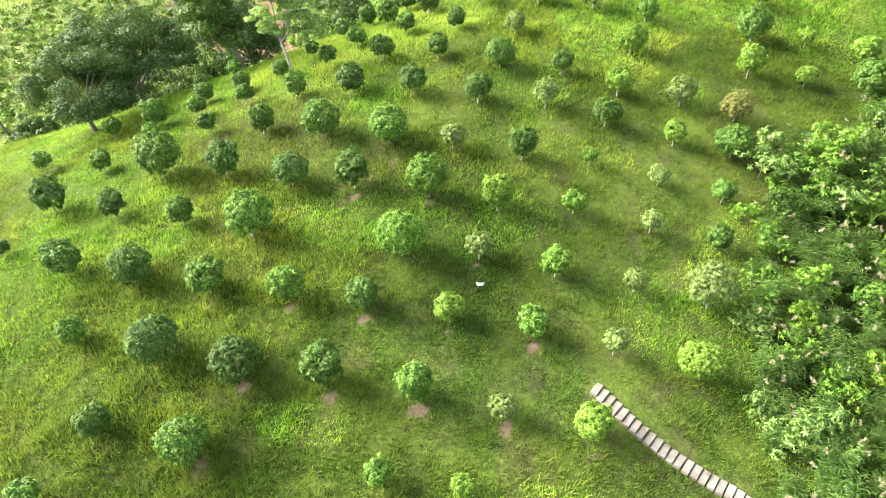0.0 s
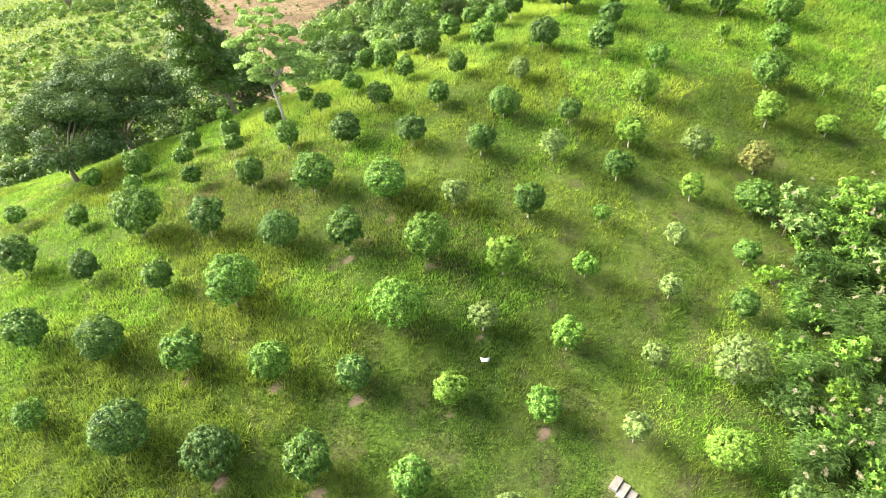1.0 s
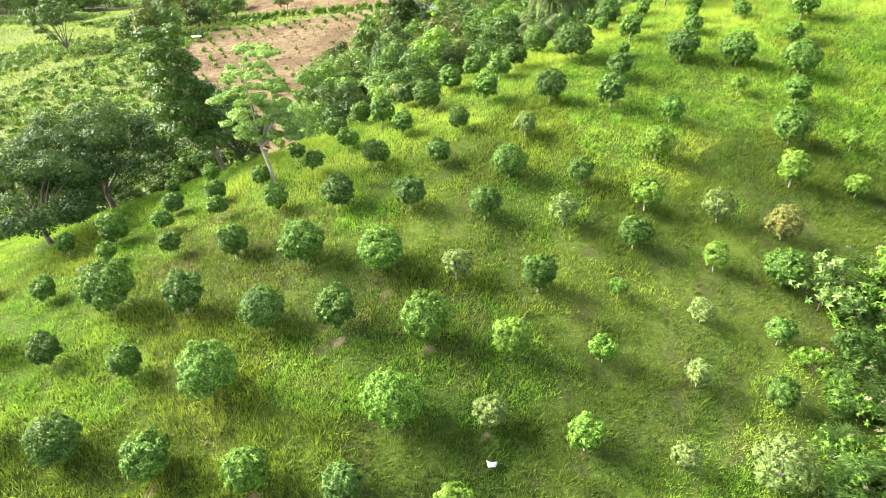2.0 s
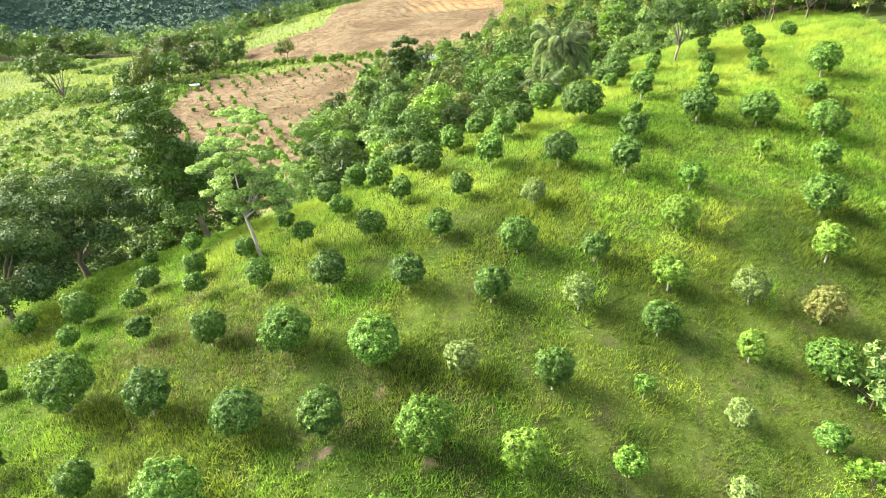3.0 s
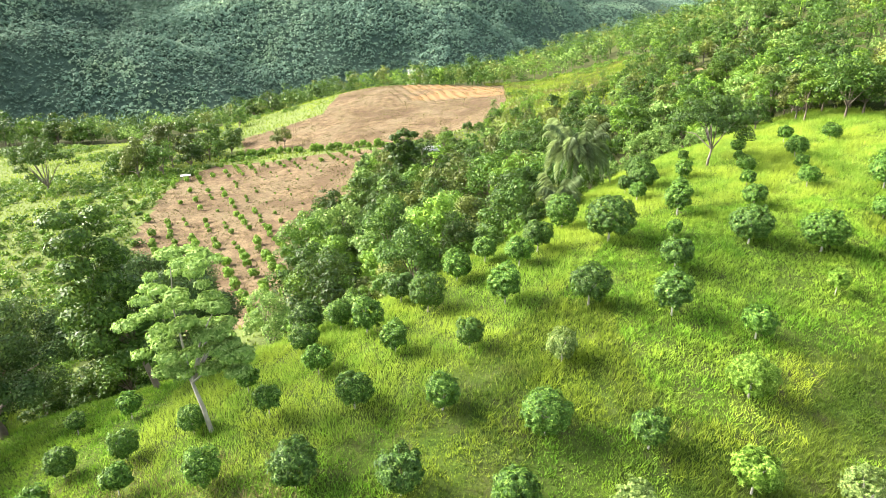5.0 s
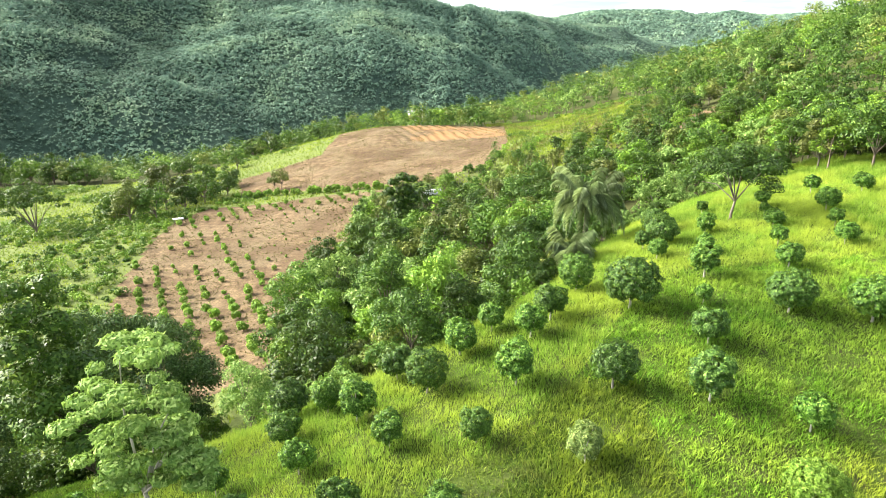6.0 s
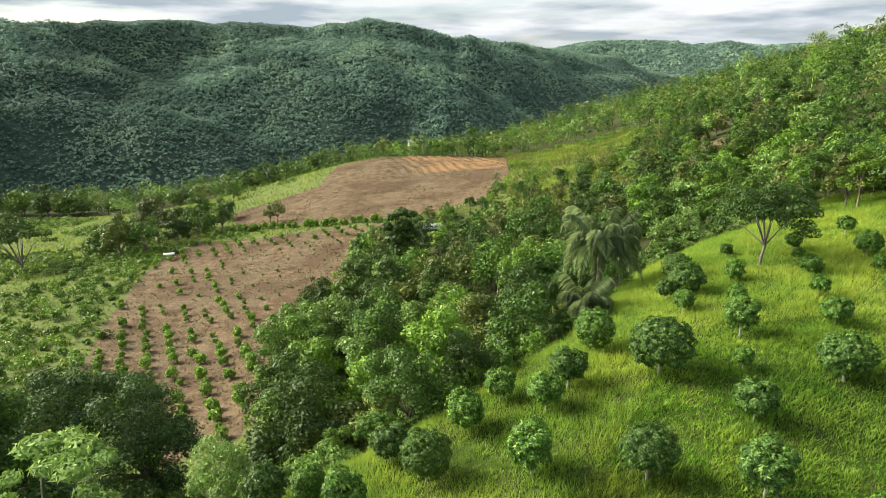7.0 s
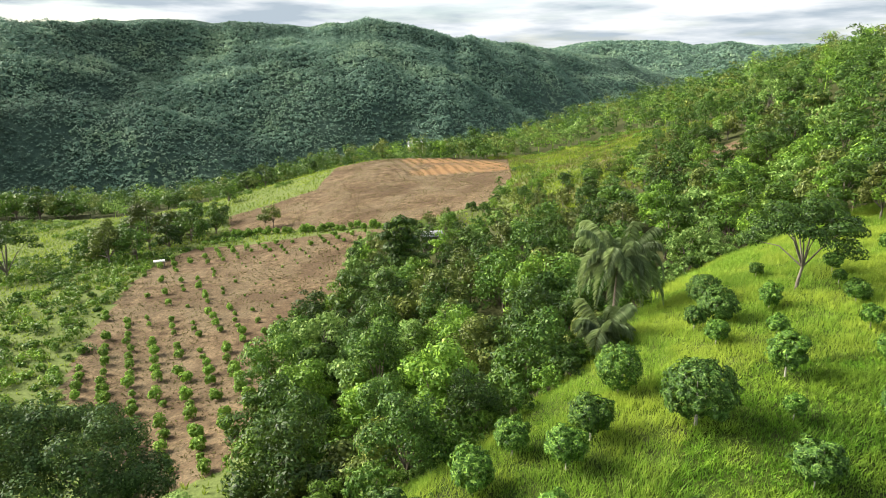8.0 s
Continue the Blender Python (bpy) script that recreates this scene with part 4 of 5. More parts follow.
single_tree("dark_spreading_tree", -26.6, 52.0, "broad dark tree with several stems and wide crown", [(a - 0.8, b + 1.0, c, d) for a, b, c, d in envelope(62, 5.2, 2.2, 7.9, 90, 0.9)], 16000, 0.26, 0.13, GLOOM, BARK, 0.3, (-0.4, 0.2), 0.25, 6)
single_tree("spreading_tree", -31.5, 56.5, "broad dark green tree beside the orchard's lower edge", envelope(63, 4.6, 1.6, 7.4, 64, 0.95), 10000, 0.28, 0.13, GLOOM, BARK, 0.26, (0.2, 0.1), 0.3, 7)
single_tree("broad_leaning_tree", -19.6, 68.4, "broad leaning tree with dark rounded leaves beside bare soil", [(a - 5.4, b + 0.2, c, d) for a, b, c, d in envelope(71, 6.6, 2.2, 11.0, 140, 1.05)], 25000, 0.27, 0.15, GLOOM, BARK, 0.26, (-1.6, 0.2), 0.5, 14)
single_tree("lone_tree", 22.1, 74.1, "lone airy tree with forked grey trunk in grass", [(a + 0.2, b, c, d * 0.85) for a, b, c, d in envelope(64, 3.3, 2.5, 5.9, 36, 0.85)], 5600, 0.26, 0.11, WOODS[0], GREY_BARK, 0.13, (0.2, 0.0), 0.36, 8, 0.55)
single_tree("emergent_tree", -6.8, 120.0, "tall tree with clustered bright leaves above the woods", [(0.0, 0, 10.4, 1.0), (-1.3, 0.3, 9.6, 0.9), (1.5, 0, 10.1, 0.9), (-2.0, 0, 8.2, 0.9), (0.4, 0.2, 8.4, 1.3), (1.4, 0, 7.2, 1.3), (-0.6, 0, 6.6, 1.6), (0.3, 0, 5.0, 2.0)], 1600, 0.6, 0.34, WOODS[1], BARK, 0.2, (0.1, 0), 0.5, 9)
single_tree("field_tree", -39.3, 174.0, "small thin tree standing on the bare soil", envelope(65, 1.7, 1.6, 5.2, 16, 0.8), 500, 0.5, 0.22, WOODS[3], BARK, 0.12, (0.1, 0), 0.4, 10)
single_tree("field_tree", -41.2, 174.6, "small thin tree standing on the bare soil", envelope(66, 1.3, 1.6, 4.6, 12, 0.7), 400, 0.5, 0.22, WOODS[3], BARK, 0.1, (0.1, 0), 0.4, 11)
single_tree("open_branched_tree", -82.5, 147.0, "open tree with forked stems above scrub", envelope(67, 6.6, 4.0, 11.5, 46, 1.15), 3000, 0.6, 0.26, WOODS[1], GREY_BARK, 0.26, (0.4, 0), 0.16, 12, 0.6)
single_tree("open_branched_tree", -97.0, 141.0, "thin sloping tree with sparse crown above pasture", [(a - 1.5, b, c, d) for a, b, c, d in envelope(68, 3.0, 4.0, 8.5, 12, 0.8)], 500, 0.5, 0.2, WOODS[3], GREY_BARK, 0.2, (-0.8, 0), 0.3, 13, 0.6)
for k, (x, y, g) in enumerate([(-66, 153, 1.35), (-61, 154, 1.1), (-58, 162, 1.3), (-72, 158, 1.2), (-64, 166, 1.5), (-57, 171, 1.4), (-69, 172, 1.3), (-53.5, 177, 1.1), (-62, 178, 1.4), (-73, 184, 1.0), (-56, 186, 1.0)]):
    crown, trunk = wood_meshes(k % 5, (3, 1, 0, 1)[k % 4], 1)
    tree = thing("boundary_tree", x, y, k * 1.3, "broadleaf tree with airy crown beside the bare field", "tree", "trees by the bare field", g, 0.7)
    part("trunk", trunk, tree)
    part("crown", crown, tree)
for k, (x, y, g) in enumerate([(-137, 243, 1.9), (-130, 246, 1.6), (-124, 241, 1.2), (-147, 246, 1.6), (-156, 243, 1.7), (-166, 248, 1.6), (-118, 250, 0.8), (-108, 252, 0.8), (-97, 254, 1.0), (-90, 258, 0.8), (-80, 262, 1.0), (-73, 263, 0.9), (-62, 212, 0.9), (-67, 246, 1.1), (-62, 250, 1.2)]):
    crown, trunk = wood_meshes((k + 2) % 5, (0, 1, 1, 2)[k % 4], 0)
    tree = thing("rim_tree", x, y, k * 1.7, "dark tree on the far rim of the pasture", "tree", "trees along the rim", g, 0.9)
    part("trunk", trunk, tree)
    part("crown", crown, tree)


bx, by = scatter(-46, -16, 54, 74, 3.1, 121)
below = by - orchard_edge(bx)
for k, (x, y) in enumerate(zip(bx, by)):
    if 5 < below[k] < 16 and not inside(LOWER_FIELD, x, y):
        tone = (0, 1, 1, 0, 2)[k % 5]
        crown, trunk = wood_meshes((k * 3) % 5, tone, 1)
        tree = thing("understorey_tree", x, y, k * 2.1, "low leafy tree in the belt below the orchard", "tree", "trees below the orchard", 0.42 + 0.07 * (k % 4))
        part("trunk", trunk, tree)
        part("crown", crown, tree)


hx, hy = scatter(29, 64, 78, 104, 3.6, 131)
rim_y = np.interp(hx, (28, 32, 34, 37, 42, 64), (97, 91, 85, 82.5, 81, 79))
for k, (x, y) in enumerate(zip(hx, hy)):
    if rim_y[k] < y < orchard_edge(x) + 4 and abs(x) < 12 + 0.62 * y:
        crown, trunk = wood_meshes((k * 2) % 5, (1, 0, 3, 1, 2, 1)[k % 6], 1)
        tree = thing("hillside_tree", x, y, k * 1.9, "leafy broadleaf tree at the upper edge of the orchard", "tree", "trees above the orchard", 0.5 + 0.09 * (k % 5))
        part("trunk", trunk, tree)
        part("crown", crown, tree)


# ---- palm in the gully ----
def frond(length, rise, droop, leaflets, seed):
    """A feathered frond along +x, arching up and hanging down."""
    r = np.random.default_rng(seed)
    s = np.linspace(0.08, 1, leaflets)
    spine = np.stack([length * (s - 0.22 * s ** 3), 0 * s, length * (rise * s - droop * s ** 2.4)], -1)
    spine = np.repeat(spine, 2, 0)
    side = np.tile([1.0, -1.0], leaflets)
    along = unit(np.stack([0.55 + 0 * side, side * 0.75, r.uniform(-0.75, -0.1, len(side))], -1))
    n = len(side)
    taper = np.repeat(np.sin(np.pi * (0.15 + 0.8 * s)), 2)
    return leaf_mesh(spine, along, np.tile((0, 0, 1.0), (n, 1)), 1.05 * taper * r.uniform(0.8, 1.1, n), 0.06 + 0 * taper, 0.2, 0.35)


def palm(x, y, label, tall, length, count, seed):
    r = np.random.default_rng(seed)
    tree = thing("palm", x, y, 0.0, label, "palm")
    part("trunk", smooth(mesh_from("palm_trunk", *tube([(0, 0, -0.3), (0.1, 0, tall * 0.5), (0.15, 0, tall)], (0.26, 0.2, 0.18), 8), BARK)), tree)
    for k in range(count):
        a = k * 2.39996
        up = 1.75 - 1.55 * k / count
        me = mesh_from("frond", *frond(length * r.uniform(0.85, 1.1), up, 0.95 + 0.45 * r.uniform(), 62, seed * 50 + k), PALM)
        f = part("frond", me, tree)
        f.matrix_basis = Matrix.Translation((0.15, 0, tall)) @ Matrix.Rotation(a, 4, "Z")


palm(11.8, 79.0, "large palm with long drooping grey-green fronds in woods", 5.4, 4.1, 30, 3)
palm(9.0, 71.8, "small palm with pale fan of fronds among shrubs", 1.6, 2.2, 11, 4)

# ---- garden stairs ----
stairs = new("garden_stairs")
tagged(stairs, "flight of worn concrete slab steps down grassy slope", "stairs")


def slab_mesh(seed):
    r = np.random.default_rng(seed)
    bm = bmesh.new()
    bmesh.ops.create_cube(bm, size=1)
    for v in bm.verts:
        v.co = Vector((v.co.x * (0.78 + r.normal(0, 0.02)), v.co.y * (0.36 + r.normal(0, 0.015)), v.co.z * 0.2))
    bmesh.ops.bevel(bm, geom=bm.edges[:], offset=0.018, segments=1, affect="EDGES")
    me = bpy.data.meshes.new("step")
    bm.to_mesh(me)
    bm.free()
    me.materials.append(CONCRETE)
    return me


slabs = [slab_mesh(k) for k in range(5)]
way = unit(STAIR_LINE[1] - STAIR_LINE[0])
for k in range(26):
    s = 0.2 + k * 0.392
    bend = 0.12 + 0.42 * math.sin(math.pi * min(s, 7.4) / 7.4)
    x, y = 7.4 + way[0] * s + way[1] * bend, 20.3 + way[1] * s - way[0] * bend
    st = part("step", slabs[k % 5], stairs)
    st.matrix_basis = Matrix.Translation((x, y, ground_at(x, y) + 0.07)) @ Matrix.Rotation(math.atan2(way[1], way[0]) + math.pi / 2 + random.uniform(-0.05, 0.05), 4, "Z")

# ---- loose things ----
v = np.array([(0, 0, 0.42), (0.30, 0.05, 0.36), (0.42, 0.42, 0.28), (0.12, 0.30, 0.34), (-0.05, 0.44, 0.30), (0.10, 0.12, 0.47), (0.34, 0.25, 0.40)])
f = np.array([(0, 1, 5), (1, 6, 5), (1, 2, 6), (2, 3, 6), (3, 5, 6), (3, 4, 5), (4, 0, 5)])
scrap = new("plastic_sheet", mesh_from("plastic_sheet", v * 1.1, f, CLOTH))
scrap.location = (1.7, 25.3, ground_at(1.8, 25.5) - 0.1)
thick = scrap.modifiers.new("thickness", "SOLIDIFY")
thick.thickness = 0.012
tagged(scrap, "crumpled white plastic scrap caught in the grass", "plastic sheet")

pole = new("utility_pole", smooth(mesh_from("utility_pole", *tube([(0, 0, -0.5), (-0.9, 0, 3.5), (-1.9, 0, 8.0)], (0.14, 0.12, 0.10), 8), POLE)))
pole.location = (-46.5, 61.0, ground_at(-46.5, 61.0))
tagged(pole, "leaning weathered timber pole on grassy slope", "pole")


def box(name, w, d, h, mat, parent, at=(0, 0, 0)):
    bm = bmesh.new()
    bmesh.ops.create_cube(bm, size=1)
    for q in bm.verts:
        q.co = Vector((q.co.x * w, q.co.y * d, (q.co.z + 0.5) * h))
    bmesh.ops.bevel(bm, geom=bm.edges[:], offset=0.02, segments=1, affect="EDGES")
    me = bpy.data.meshes.new(name)
    bm.to_mesh(me)
    bm.free()
    me.materials.append(mat)
    ob = part(name, me, parent)
    ob.location = at
    return ob


def tin_roof(name, w, d, rise, parent, at, mat):
    """A ridged roof of corrugated sheet."""
    n = int(w / 0.12)
    xs = np.linspace(-w / 2, w / 2, n)
    wave = 0.02 * np.sin(np.arange(n) * np.pi / 2)
    rows = [np.stack([xs, np.full(n, y), z + wave], -1) for y, z in ((-d / 2, 0), (0, rise), (d / 2, 0))]
    verts = np.concatenate(rows)
    faces = [(r * n + i, r * n + i + 1, (r + 1) * n + i + 1, (r + 1) * n + i) for r in range(2) for i in range(n - 1)]
    ob = part(name, mesh_from(name, verts, np.array(faces), mat), parent)
    ob.location = at
    m = ob.modifiers.new("thickness", "SOLIDIFY")
    m.thickness = 0.03
    return ob


hut = thing("hut", -2.9, 137.0, 0.3, "small hut with grey tin roof among trees", "hut")
box("wall", 3.0, 2.4, 3.0, POLE, hut)
tin_roof("roof", 3.8, 3.2, 0.6, hut, (0, 0, 3.0), TIN)
house = thing("house", -12.2, 292.0, 0.2, "white house with pale roof among distant trees", "house")
box("wall", 5.6, 4.4, 7.9, PLASTER, house)
tin_roof("roof", 6.2, 5.2, 1.2, house, (0, 0, 7.9), TIN)
for wx in (-1.7, 0.0, 1.7):
    box("window", 1.1, 0.12, 1.2, POLE, house, (wx, -2.24, 6.0))
shelter = thing("field_shelter", -53.4, 147.0, 0.4, "low white field shelter at the bare field's edge", "shelter")
for px, py in ((-0.8, -0.5), (0.8, -0.5), (-0.8, 0.5), (0.8, 0.5)):
    box("post", 0.08, 0.08, 1.2, POLE, shelter, (px, py, 0))
tin_roof("roof", 2.0, 1.5, 0.2, shelter, (0, 0, 1.2), PLASTER)

# ---- saplings on the bare field ----
sapling_crowns = []
for k in range(4):
    tall = (0.62, 0.75, 0.55, 0.68)[k]
    v, f = rosette_crown(200 + k, 0.62, tall, 48, 5, 0.36, 0.17, 0.3)
    sapling_crowns.append(mesh_from("sapling_crown", v + np.array([0, 0, tall + 0.15]), f, YOUNG))
sapling_stem = mesh_from("sapling_stem", *tube([(0, 0, -0.1), (0.02, 0, 0.4), (0, 0.02, 0.9)], (0.04, 0.03, 0.015), 5), BARK)
ROW_WAY, ROW_SIDE = np.array([-0.443, 0.897]), np.array([0.897, 0.443])
for row in range(21):
    for k in range(42):
        x, y = ROW_SIDE * (6.2 + 2.72 * row) + ROW_WAY * (80 + 2.55 * k) + rng.normal(0, 0.16, 2)
        if not inside(LOWER_FIELD, x, y) or rng.uniform() > 0.46 + 0.42 * step(126, 108, y) + 0.25 * step(140, 150, y):
            continue
        weak = step(24, 30, 0.897 * x + 0.443 * y) * step(112, 120, y) * (1 - step(146, 152, y))
        g = rng.uniform(0.5, 1.0) * (0.8 + 0.3 * step(120, 100, y)) * (1 - 0.55 * weak)
        s = thing("citrus_sapling", x, y, rng.uniform(0, 6.28), "round green fruit sapling planted in bare soil" if g > 0.5 else "small young fruit sapling planted in bare soil", "sapling", "saplings on the bare field", g)
        part("stem", sapling_stem, s)
        part("crown", sapling_crowns[int(rng.integers(0, 4))], s)
for k in range(34):
    u = k / 33
    x, y = -49 + 38 * u + rng.normal(0, 0.4), 171.5 - 12 * u + rng.normal(0, 0.5)
    s = thing("hedge_shrub", x, y, rng.uniform(0, 6.28), "green shrub in a hedge between two fields", "shrub", "hedge between the fields", rng.uniform(0.7, 1.2))
    part("stem", sapling_stem, s)
    part("crown", sapling_crowns[int(rng.integers(0, 4))], s)


# ---- scrub ----
def scrub(name, label, mat, x, y, size, leaves, ll, lw, seed):
    r = np.random.default_rng(seed)
    z = height(x, y)
    pieces = []
    for k in range(len(x)):
        s = size[k]
        clumps = [(r.normal(0, 0.5) * s, r.normal(0, 0.5) * s, s * r.uniform(0.2, 0.7), s * r.uniform(0.4, 0.7)) for _ in range(4)]
        v, f = clump_crown(seed * 1000 + k, clumps, leaves, ll, lw)
        pieces.append((v + np.array([x[k], y[k], z[k]]), f))
    return tagged(new(name, mesh_from(name, *joined(pieces), mat)), label, "scrub", kind="stuff")


def pasture(x, y):
    ok = ~inside(LOWER_FIELD, x, y) & ~inside(UPPER_FIELD, x, y) & ~inside(BARE_SPOT, x, y) & ~wooded(x, y)
    return ok & (y > orchard_edge(x) + 4 + 8 * (1 - step(-16, -9, x)))


r9 = np.random.default_rng(77)
sx, sy = scatter(-175, 66, 50, 258, 2.5, 78)
thickness = 1.15 * vnoise(sx / 24, sy / 17, 61) + 0.28 * vnoise(sx / 6, sy / 6, 62)
close = np.exp(-np.minimum(np.abs(sx + 55 - 0.05 * (sy - 120)), 40) / 14.0) * (sy > 85) * (sy < 160)
ok = pasture(sx, sy) & (thickness + 0.95 * close + 0.35 * (sy < 84) + 0.12 * (sx > 14) > 0.95) & (np.abs(sx) < 12 + 0.85 * sy)
sx, sy = sx[ok], sy[ok]
tone = r9.integers(0, 3, len(sx))
for k, mat in enumerate((WOODS[1], WOODS[2], WOODS[2])):
    m = tone == k
    scrub("scrub", "low green scrub on the rough pasture", mat, sx[m], sy[m], r9.uniform(0.5, 1.5, m.sum()), 84, 0.42, 0.25, 80 + k)

px, py = scatter(-175, 66, 50, 262, 1.0, 33)
ok = (pasture(px, py) | ((bump(px, py, 24, 162, 18) > 0.3) & ~inside(UPPER_FIELD, px, py) & ~inside(LOWER_FIELD, px, py))) & (np.abs(px) < 12 + 0.85 * py)
px, py = px[ok], py[ok]
steep = px > 14
grass_patch("pasture_grass", "rough yellow-green grass on the pasture", GRASS, px[~steep], py[~steep], 5, 0.25 + 0.45 * vnoise(px[~steep] / 9, py[~steep] / 9, 63), 0.16, 0.6, 53)
grass_patch("rough_grass", "olive and straw-coloured rough grass above the bare field", GRASS, px[steep], py[steep], 9, 0.3 + 0.6 * vnoise(px[steep] / 5, py[steep] / 5, 64), 0.16, 0.7, 57)
bare = steep & (vnoise(px / 7, py / 7, 65) > 0.45)
grass_patch("dry_grass", "dry straw-coloured grass above the bare field", STRAW, px[bare], py[bare], 6, 0.3 + 0.5 * vnoise(px[bare] / 4, py[bare] / 4, 66), 0.16, 0.7, 58)

# ---- thicket beside the orchard ----
THICKET = [(21.5, 37.5), (18.9, 30.7), (16.6, 26.5), (15.2, 22.3), (14.8, 18.6), (15.3, 12), (18, 6), (40, 6), (44, 46), (33, 43), (27, 38.5)]


def cane_mesh(seed, plumes):
    """A clump of arching canes with long strap leaves."""
    r = np.random.default_rng(seed)
    n = 84
    a = r.uniform(0, 6.28, n)
    lean = r.uniform(0.15, 0.75, n)
    s = r.uniform(0.15, 1.0, n)
    tall = r.uniform(1.6, 2.7, n)
    base = np.stack([np.cos(a) * lean * s * tall * 0.5, np.sin(a) * lean * s * tall * 0.5, s * tall * 0.8], -1)
    base = np.repeat(base, 12, 0) + r.normal(0, 0.17, (n * 12, 3))
    b = np.repeat(a, 12) + r.normal(0, 1.2, n * 12)
    along = unit(np.stack([np.cos(b), np.sin(b), r.uniform(-0.2, 0.6, n * 12)], -1))
    leaves = leaf_mesh(base, along, np.tile((0, 0, 1.0), (n * 12, 1)), r.uniform(0.14, 0.32, n * 12), r.uniform(0.03, 0.045, n * 12), 0.3, 0.4)
    spikes = []
    for k in range(plumes):
        c = r.uniform(0, 6.28)
        foot = np.array([math.cos(c) * 0.9, math.sin(c) * 0.9, r.uniform(2.0, 2.5)])
        m = 36
        d = unit(r.normal(0, 1, (m, 3)) * 0.6 + np.array([math.cos(c) * 0.5, math.sin(c) * 0.5, 0.8]))
        spikes.append(leaf_mesh(foot + r.uniform(0, 0.3, (m, 1)) * np.array([math.cos(c), math.sin(c), 0.8]), d, r.normal(0, 1, (m, 3)), np.full(m, 0.17), np.full(m, 0.05)))
    return leaves, spikes


cane_kinds = []
for k in range(5):
    leaves, spikes = cane_mesh(300 + k, (1, 1, 0, 2, 1)[k])
    cane_kinds.append((mesh_from("cane_leaves", *leaves, CANE), [mesh_from("plume", *s, PLUME) for s in spikes]))
cx, cy = scatter(14, 44, 6, 47, 1.35, 91)
ok = inside(THICKET, cx, cy) & (cx < 11 + 0.72 * cy + 6)
for x, y in zip(cx[ok], cy[ok]):
    leaves, spikes = cane_kinds[int(rng.integers(0, 5))]
    c = thing("cane_clump", x, y, rng.uniform(0, 6.28), "tall arching cane grass with narrow leaves in the thicket" if not spikes else "tall cane grass with cream feathery plumes in the thicket", "cane grass", "cane grass of the thicket", rng.uniform(0.62, 1.1))
    part("leaves", leaves, c)
    for s in spikes:
        part("plume", s, c, "cream feathery plume")
shrub_kinds = []
for k in range(5):
    clumps = envelope(400 + k, 1.3, 0.5, 2.6, 12, 0.6)
    v, f = joined([(lambda q: (q[0] + np.array(c[:3]), q[1]))(rosette_crown(500 + k * 20 + i, c[3], c[3] * 0.8, 15, 6, 0.25, 0.10, 0.3, -0.4)) for i, c in enumerate(clumps)])
    shrub_kinds.append((mesh_from("shrub_leaves", v, f, (WOODS[4], MANGO[2], WOODS[2], WOODS[1], WOODS[4])[k]), smooth(mesh_from("shrub_stems", *branching(k, clumps, 0.05), BARK))))
for k, (x, y, g) in enumerate([(20.6, 35.3, 1.25), (22.6, 34.0, 1.2), (24.6, 36.3, 1.2), (21.2, 32.0, 0.9), (27.0, 37.4, 1.1), (24.6, 32.8, 1.0), (19.6, 29.4, 0.8), (18.7, 31.4, 0.7), (27.5, 33.8, 1.1), (30.2, 38.6, 1.2), (29.6, 35.2, 1.0), (32.0, 40.8, 1.2), (26.2, 28.6, 1.0), (23.8, 25.4, 0.9), (17.6, 18.4, 1.05), (16.0, 17.6, 0.7), (19.8, 20.4, 0.8), (22.6, 21.4, 0.9), (20.4, 15.6, 0.8), (24.6, 19.6, 0.9), (16.4, 24.0, 0.7), (17.7, 27.0, 0.6), (28.6, 30.6, 0.9), (33.8, 37.4, 1.1)] + [(float(a), float(b), float(rng.uniform(0.55, 0.95))) for a, b in zip(*scatter(14, 40, 9, 44, 3.1, 92)) if inside(THICKET, a, b) and vnoise(np.array(a / 5), np.array(b / 5), 93) > 0.4]):
    leaves, stems = shrub_kinds[k % 5]
    s = thing("shrub", x, y, k * 1.9, "leafy pale green shrub in the thicket beside the orchard", "shrub", "shrubs of the thicket", g)
    part("stems", stems, s)
    part("leaves", leaves, s)
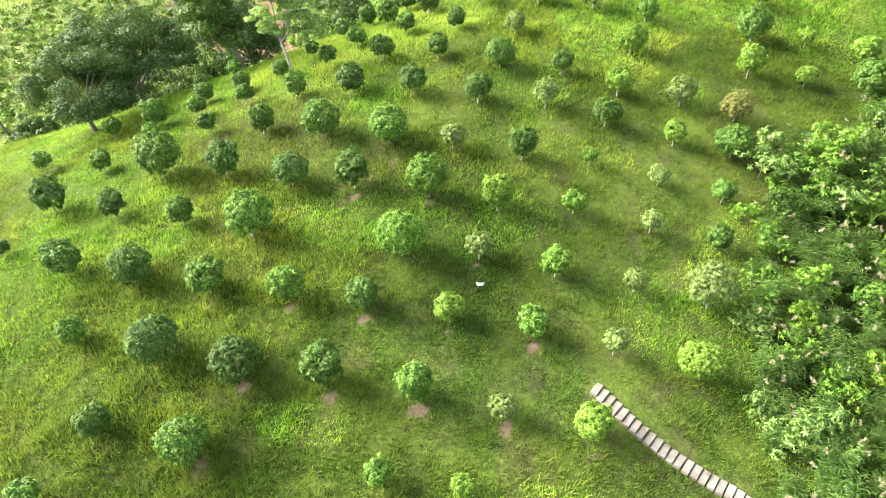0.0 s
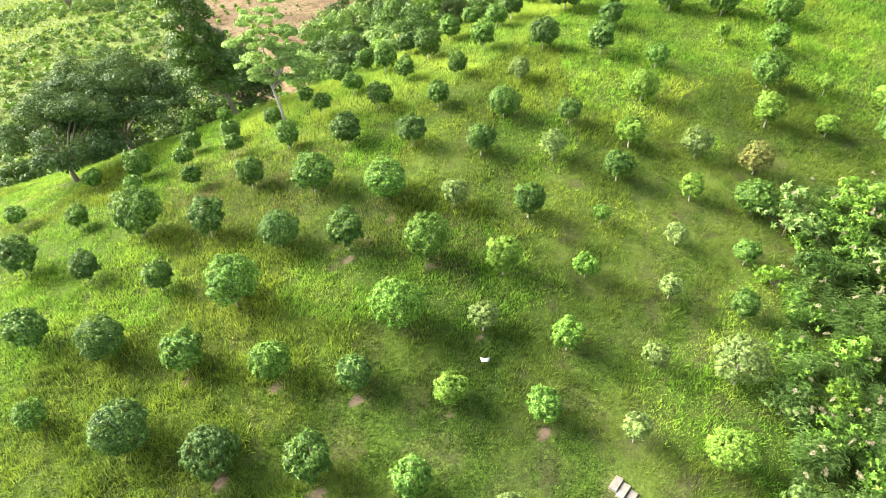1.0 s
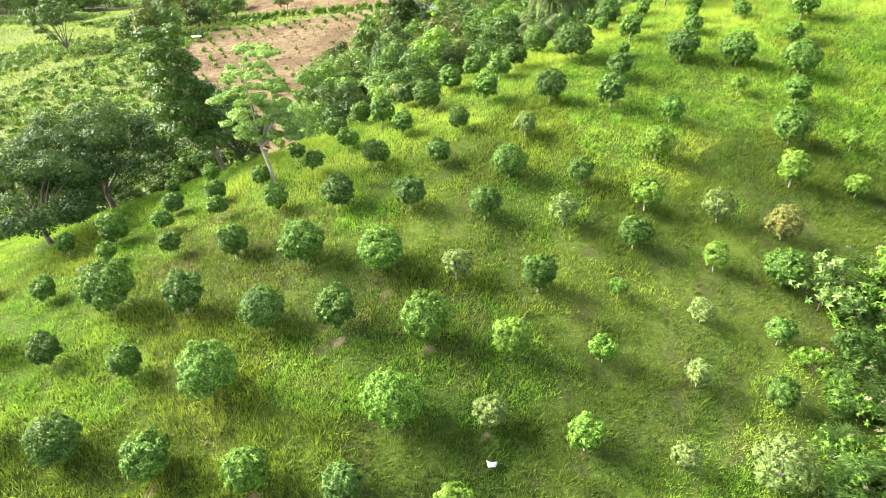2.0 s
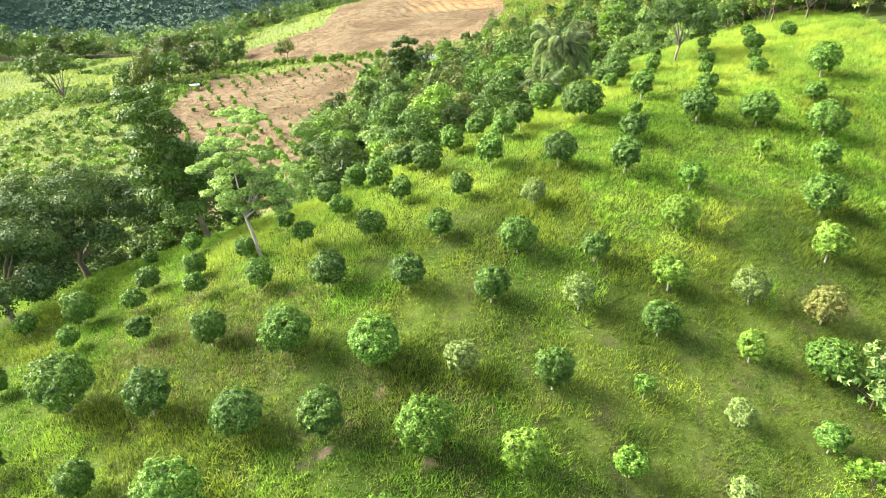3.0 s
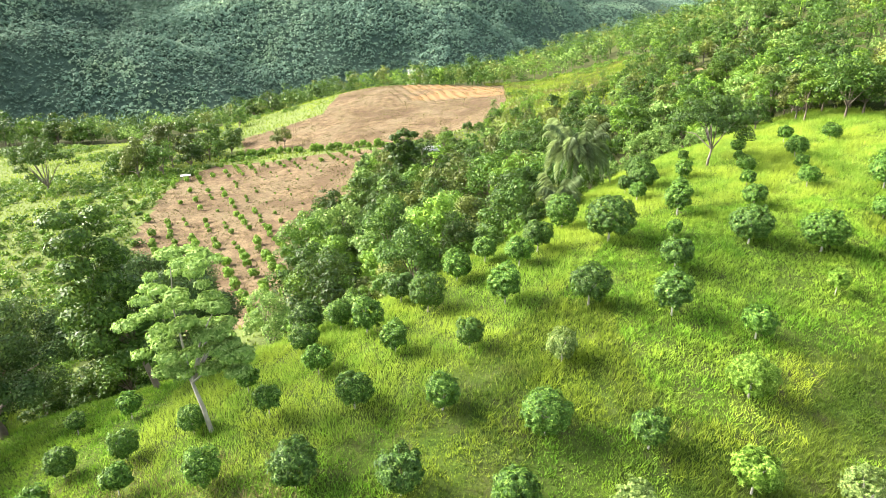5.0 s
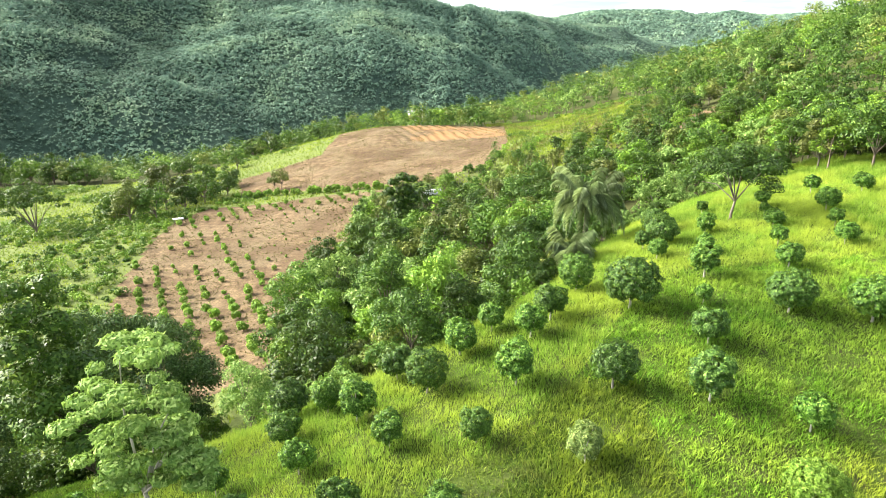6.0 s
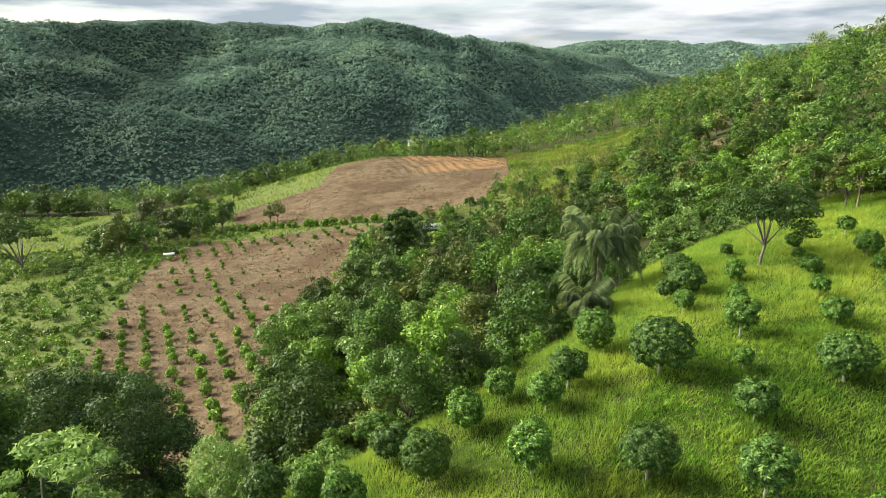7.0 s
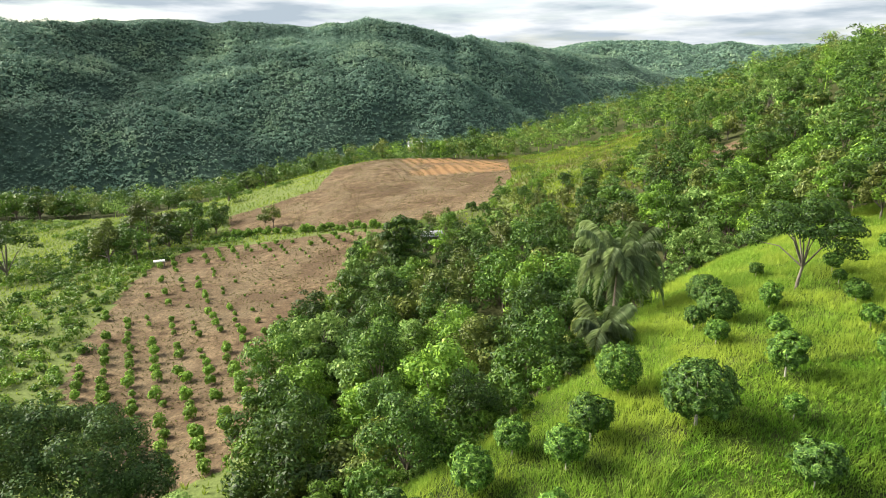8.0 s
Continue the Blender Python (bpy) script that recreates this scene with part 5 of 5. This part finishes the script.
banana = thing("banana_plant", 26.4, 31.6, 0.4, "banana plant with broad arching leaves in the thicket", "plant")
for k in range(7):
    a = k * 0.9
    d = unit(np.array([[math.cos(a), math.sin(a), 0.75]]))
    v, f = leaf_mesh(np.array([[0, 0, 1.1]]), d, np.array([[0, 0, 1.0]]), [2.2], [0.5], 0.25, 0.35)
    part("leaf", mesh_from("banana_leaf", v, f, WOODS[2]), banana)
part("stem", smooth(mesh_from("banana_stem", *tube([(0, 0, -0.1), (0, 0, 0.7), (0.03, 0, 1.3)], (0.12, 0.1, 0.06)), WOODS[4])), banana)

# ---- stubble on the bare fields ----
fx, fy = scatter(-58, 22, 74, 238, 0.7, 95)
ok = (inside(LOWER_FIELD, fx, fy) | inside(UPPER_FIELD, fx, fy)) & (vnoise(fx / 4, fy / 4, 97) + 0.4 * vnoise(fx, fy, 98) > 0.46)
grass_patch("stubble", "dry straw and weeds lying on bare soil", STRAW, fx[ok], fy[ok], 4, 0.18 + 0 * fx[ok], 0.14, 1.2, 54)

# ---- shrubs along the orchard's brink ----
for x in np.arange(-10, 36, 0.85):
    y = float(orchard_edge(np.array(x))) + rng.uniform(2.2, 5.2)
    leaves, stems = shrub_kinds[int(rng.integers(0, 5))]
    s = thing("edge_shrub", float(x + rng.normal(0, 0.3)), y, rng.uniform(0, 6.28), "leafy green shrub between the grass and the woods", "shrub", "shrubs at the woods' edge", rng.uniform(0.5, 0.95))
    part("stems", stems, s)
    part("leaves", leaves, s)

# ---- dry patches among the grass ----
dx, dy = scatter(-22, 8, 26, 48, 0.3, 101)
worn = sum(bump(dx, dy, cx, cy, cr) for cx, cy, cr in ((-13, 37.5, 3.2), (-9, 41, 2.2), (-3.6, 34, 1.8), (0.5, 32.5, 1.6), (-16, 42, 2.4)))
ok = (worn * (0.5 + vnoise(dx / 1.5, dy / 1.5, 102)) > 0.45) & open_ground(dx, dy)
grass_patch("dry_grass", "dry straw-coloured grass in worn patches", STRAW, dx[ok], dy[ok], 5, 0.16 + 0.3 * vnoise(dx[ok], dy[ok], 103), 0.04, 0.9, 55)
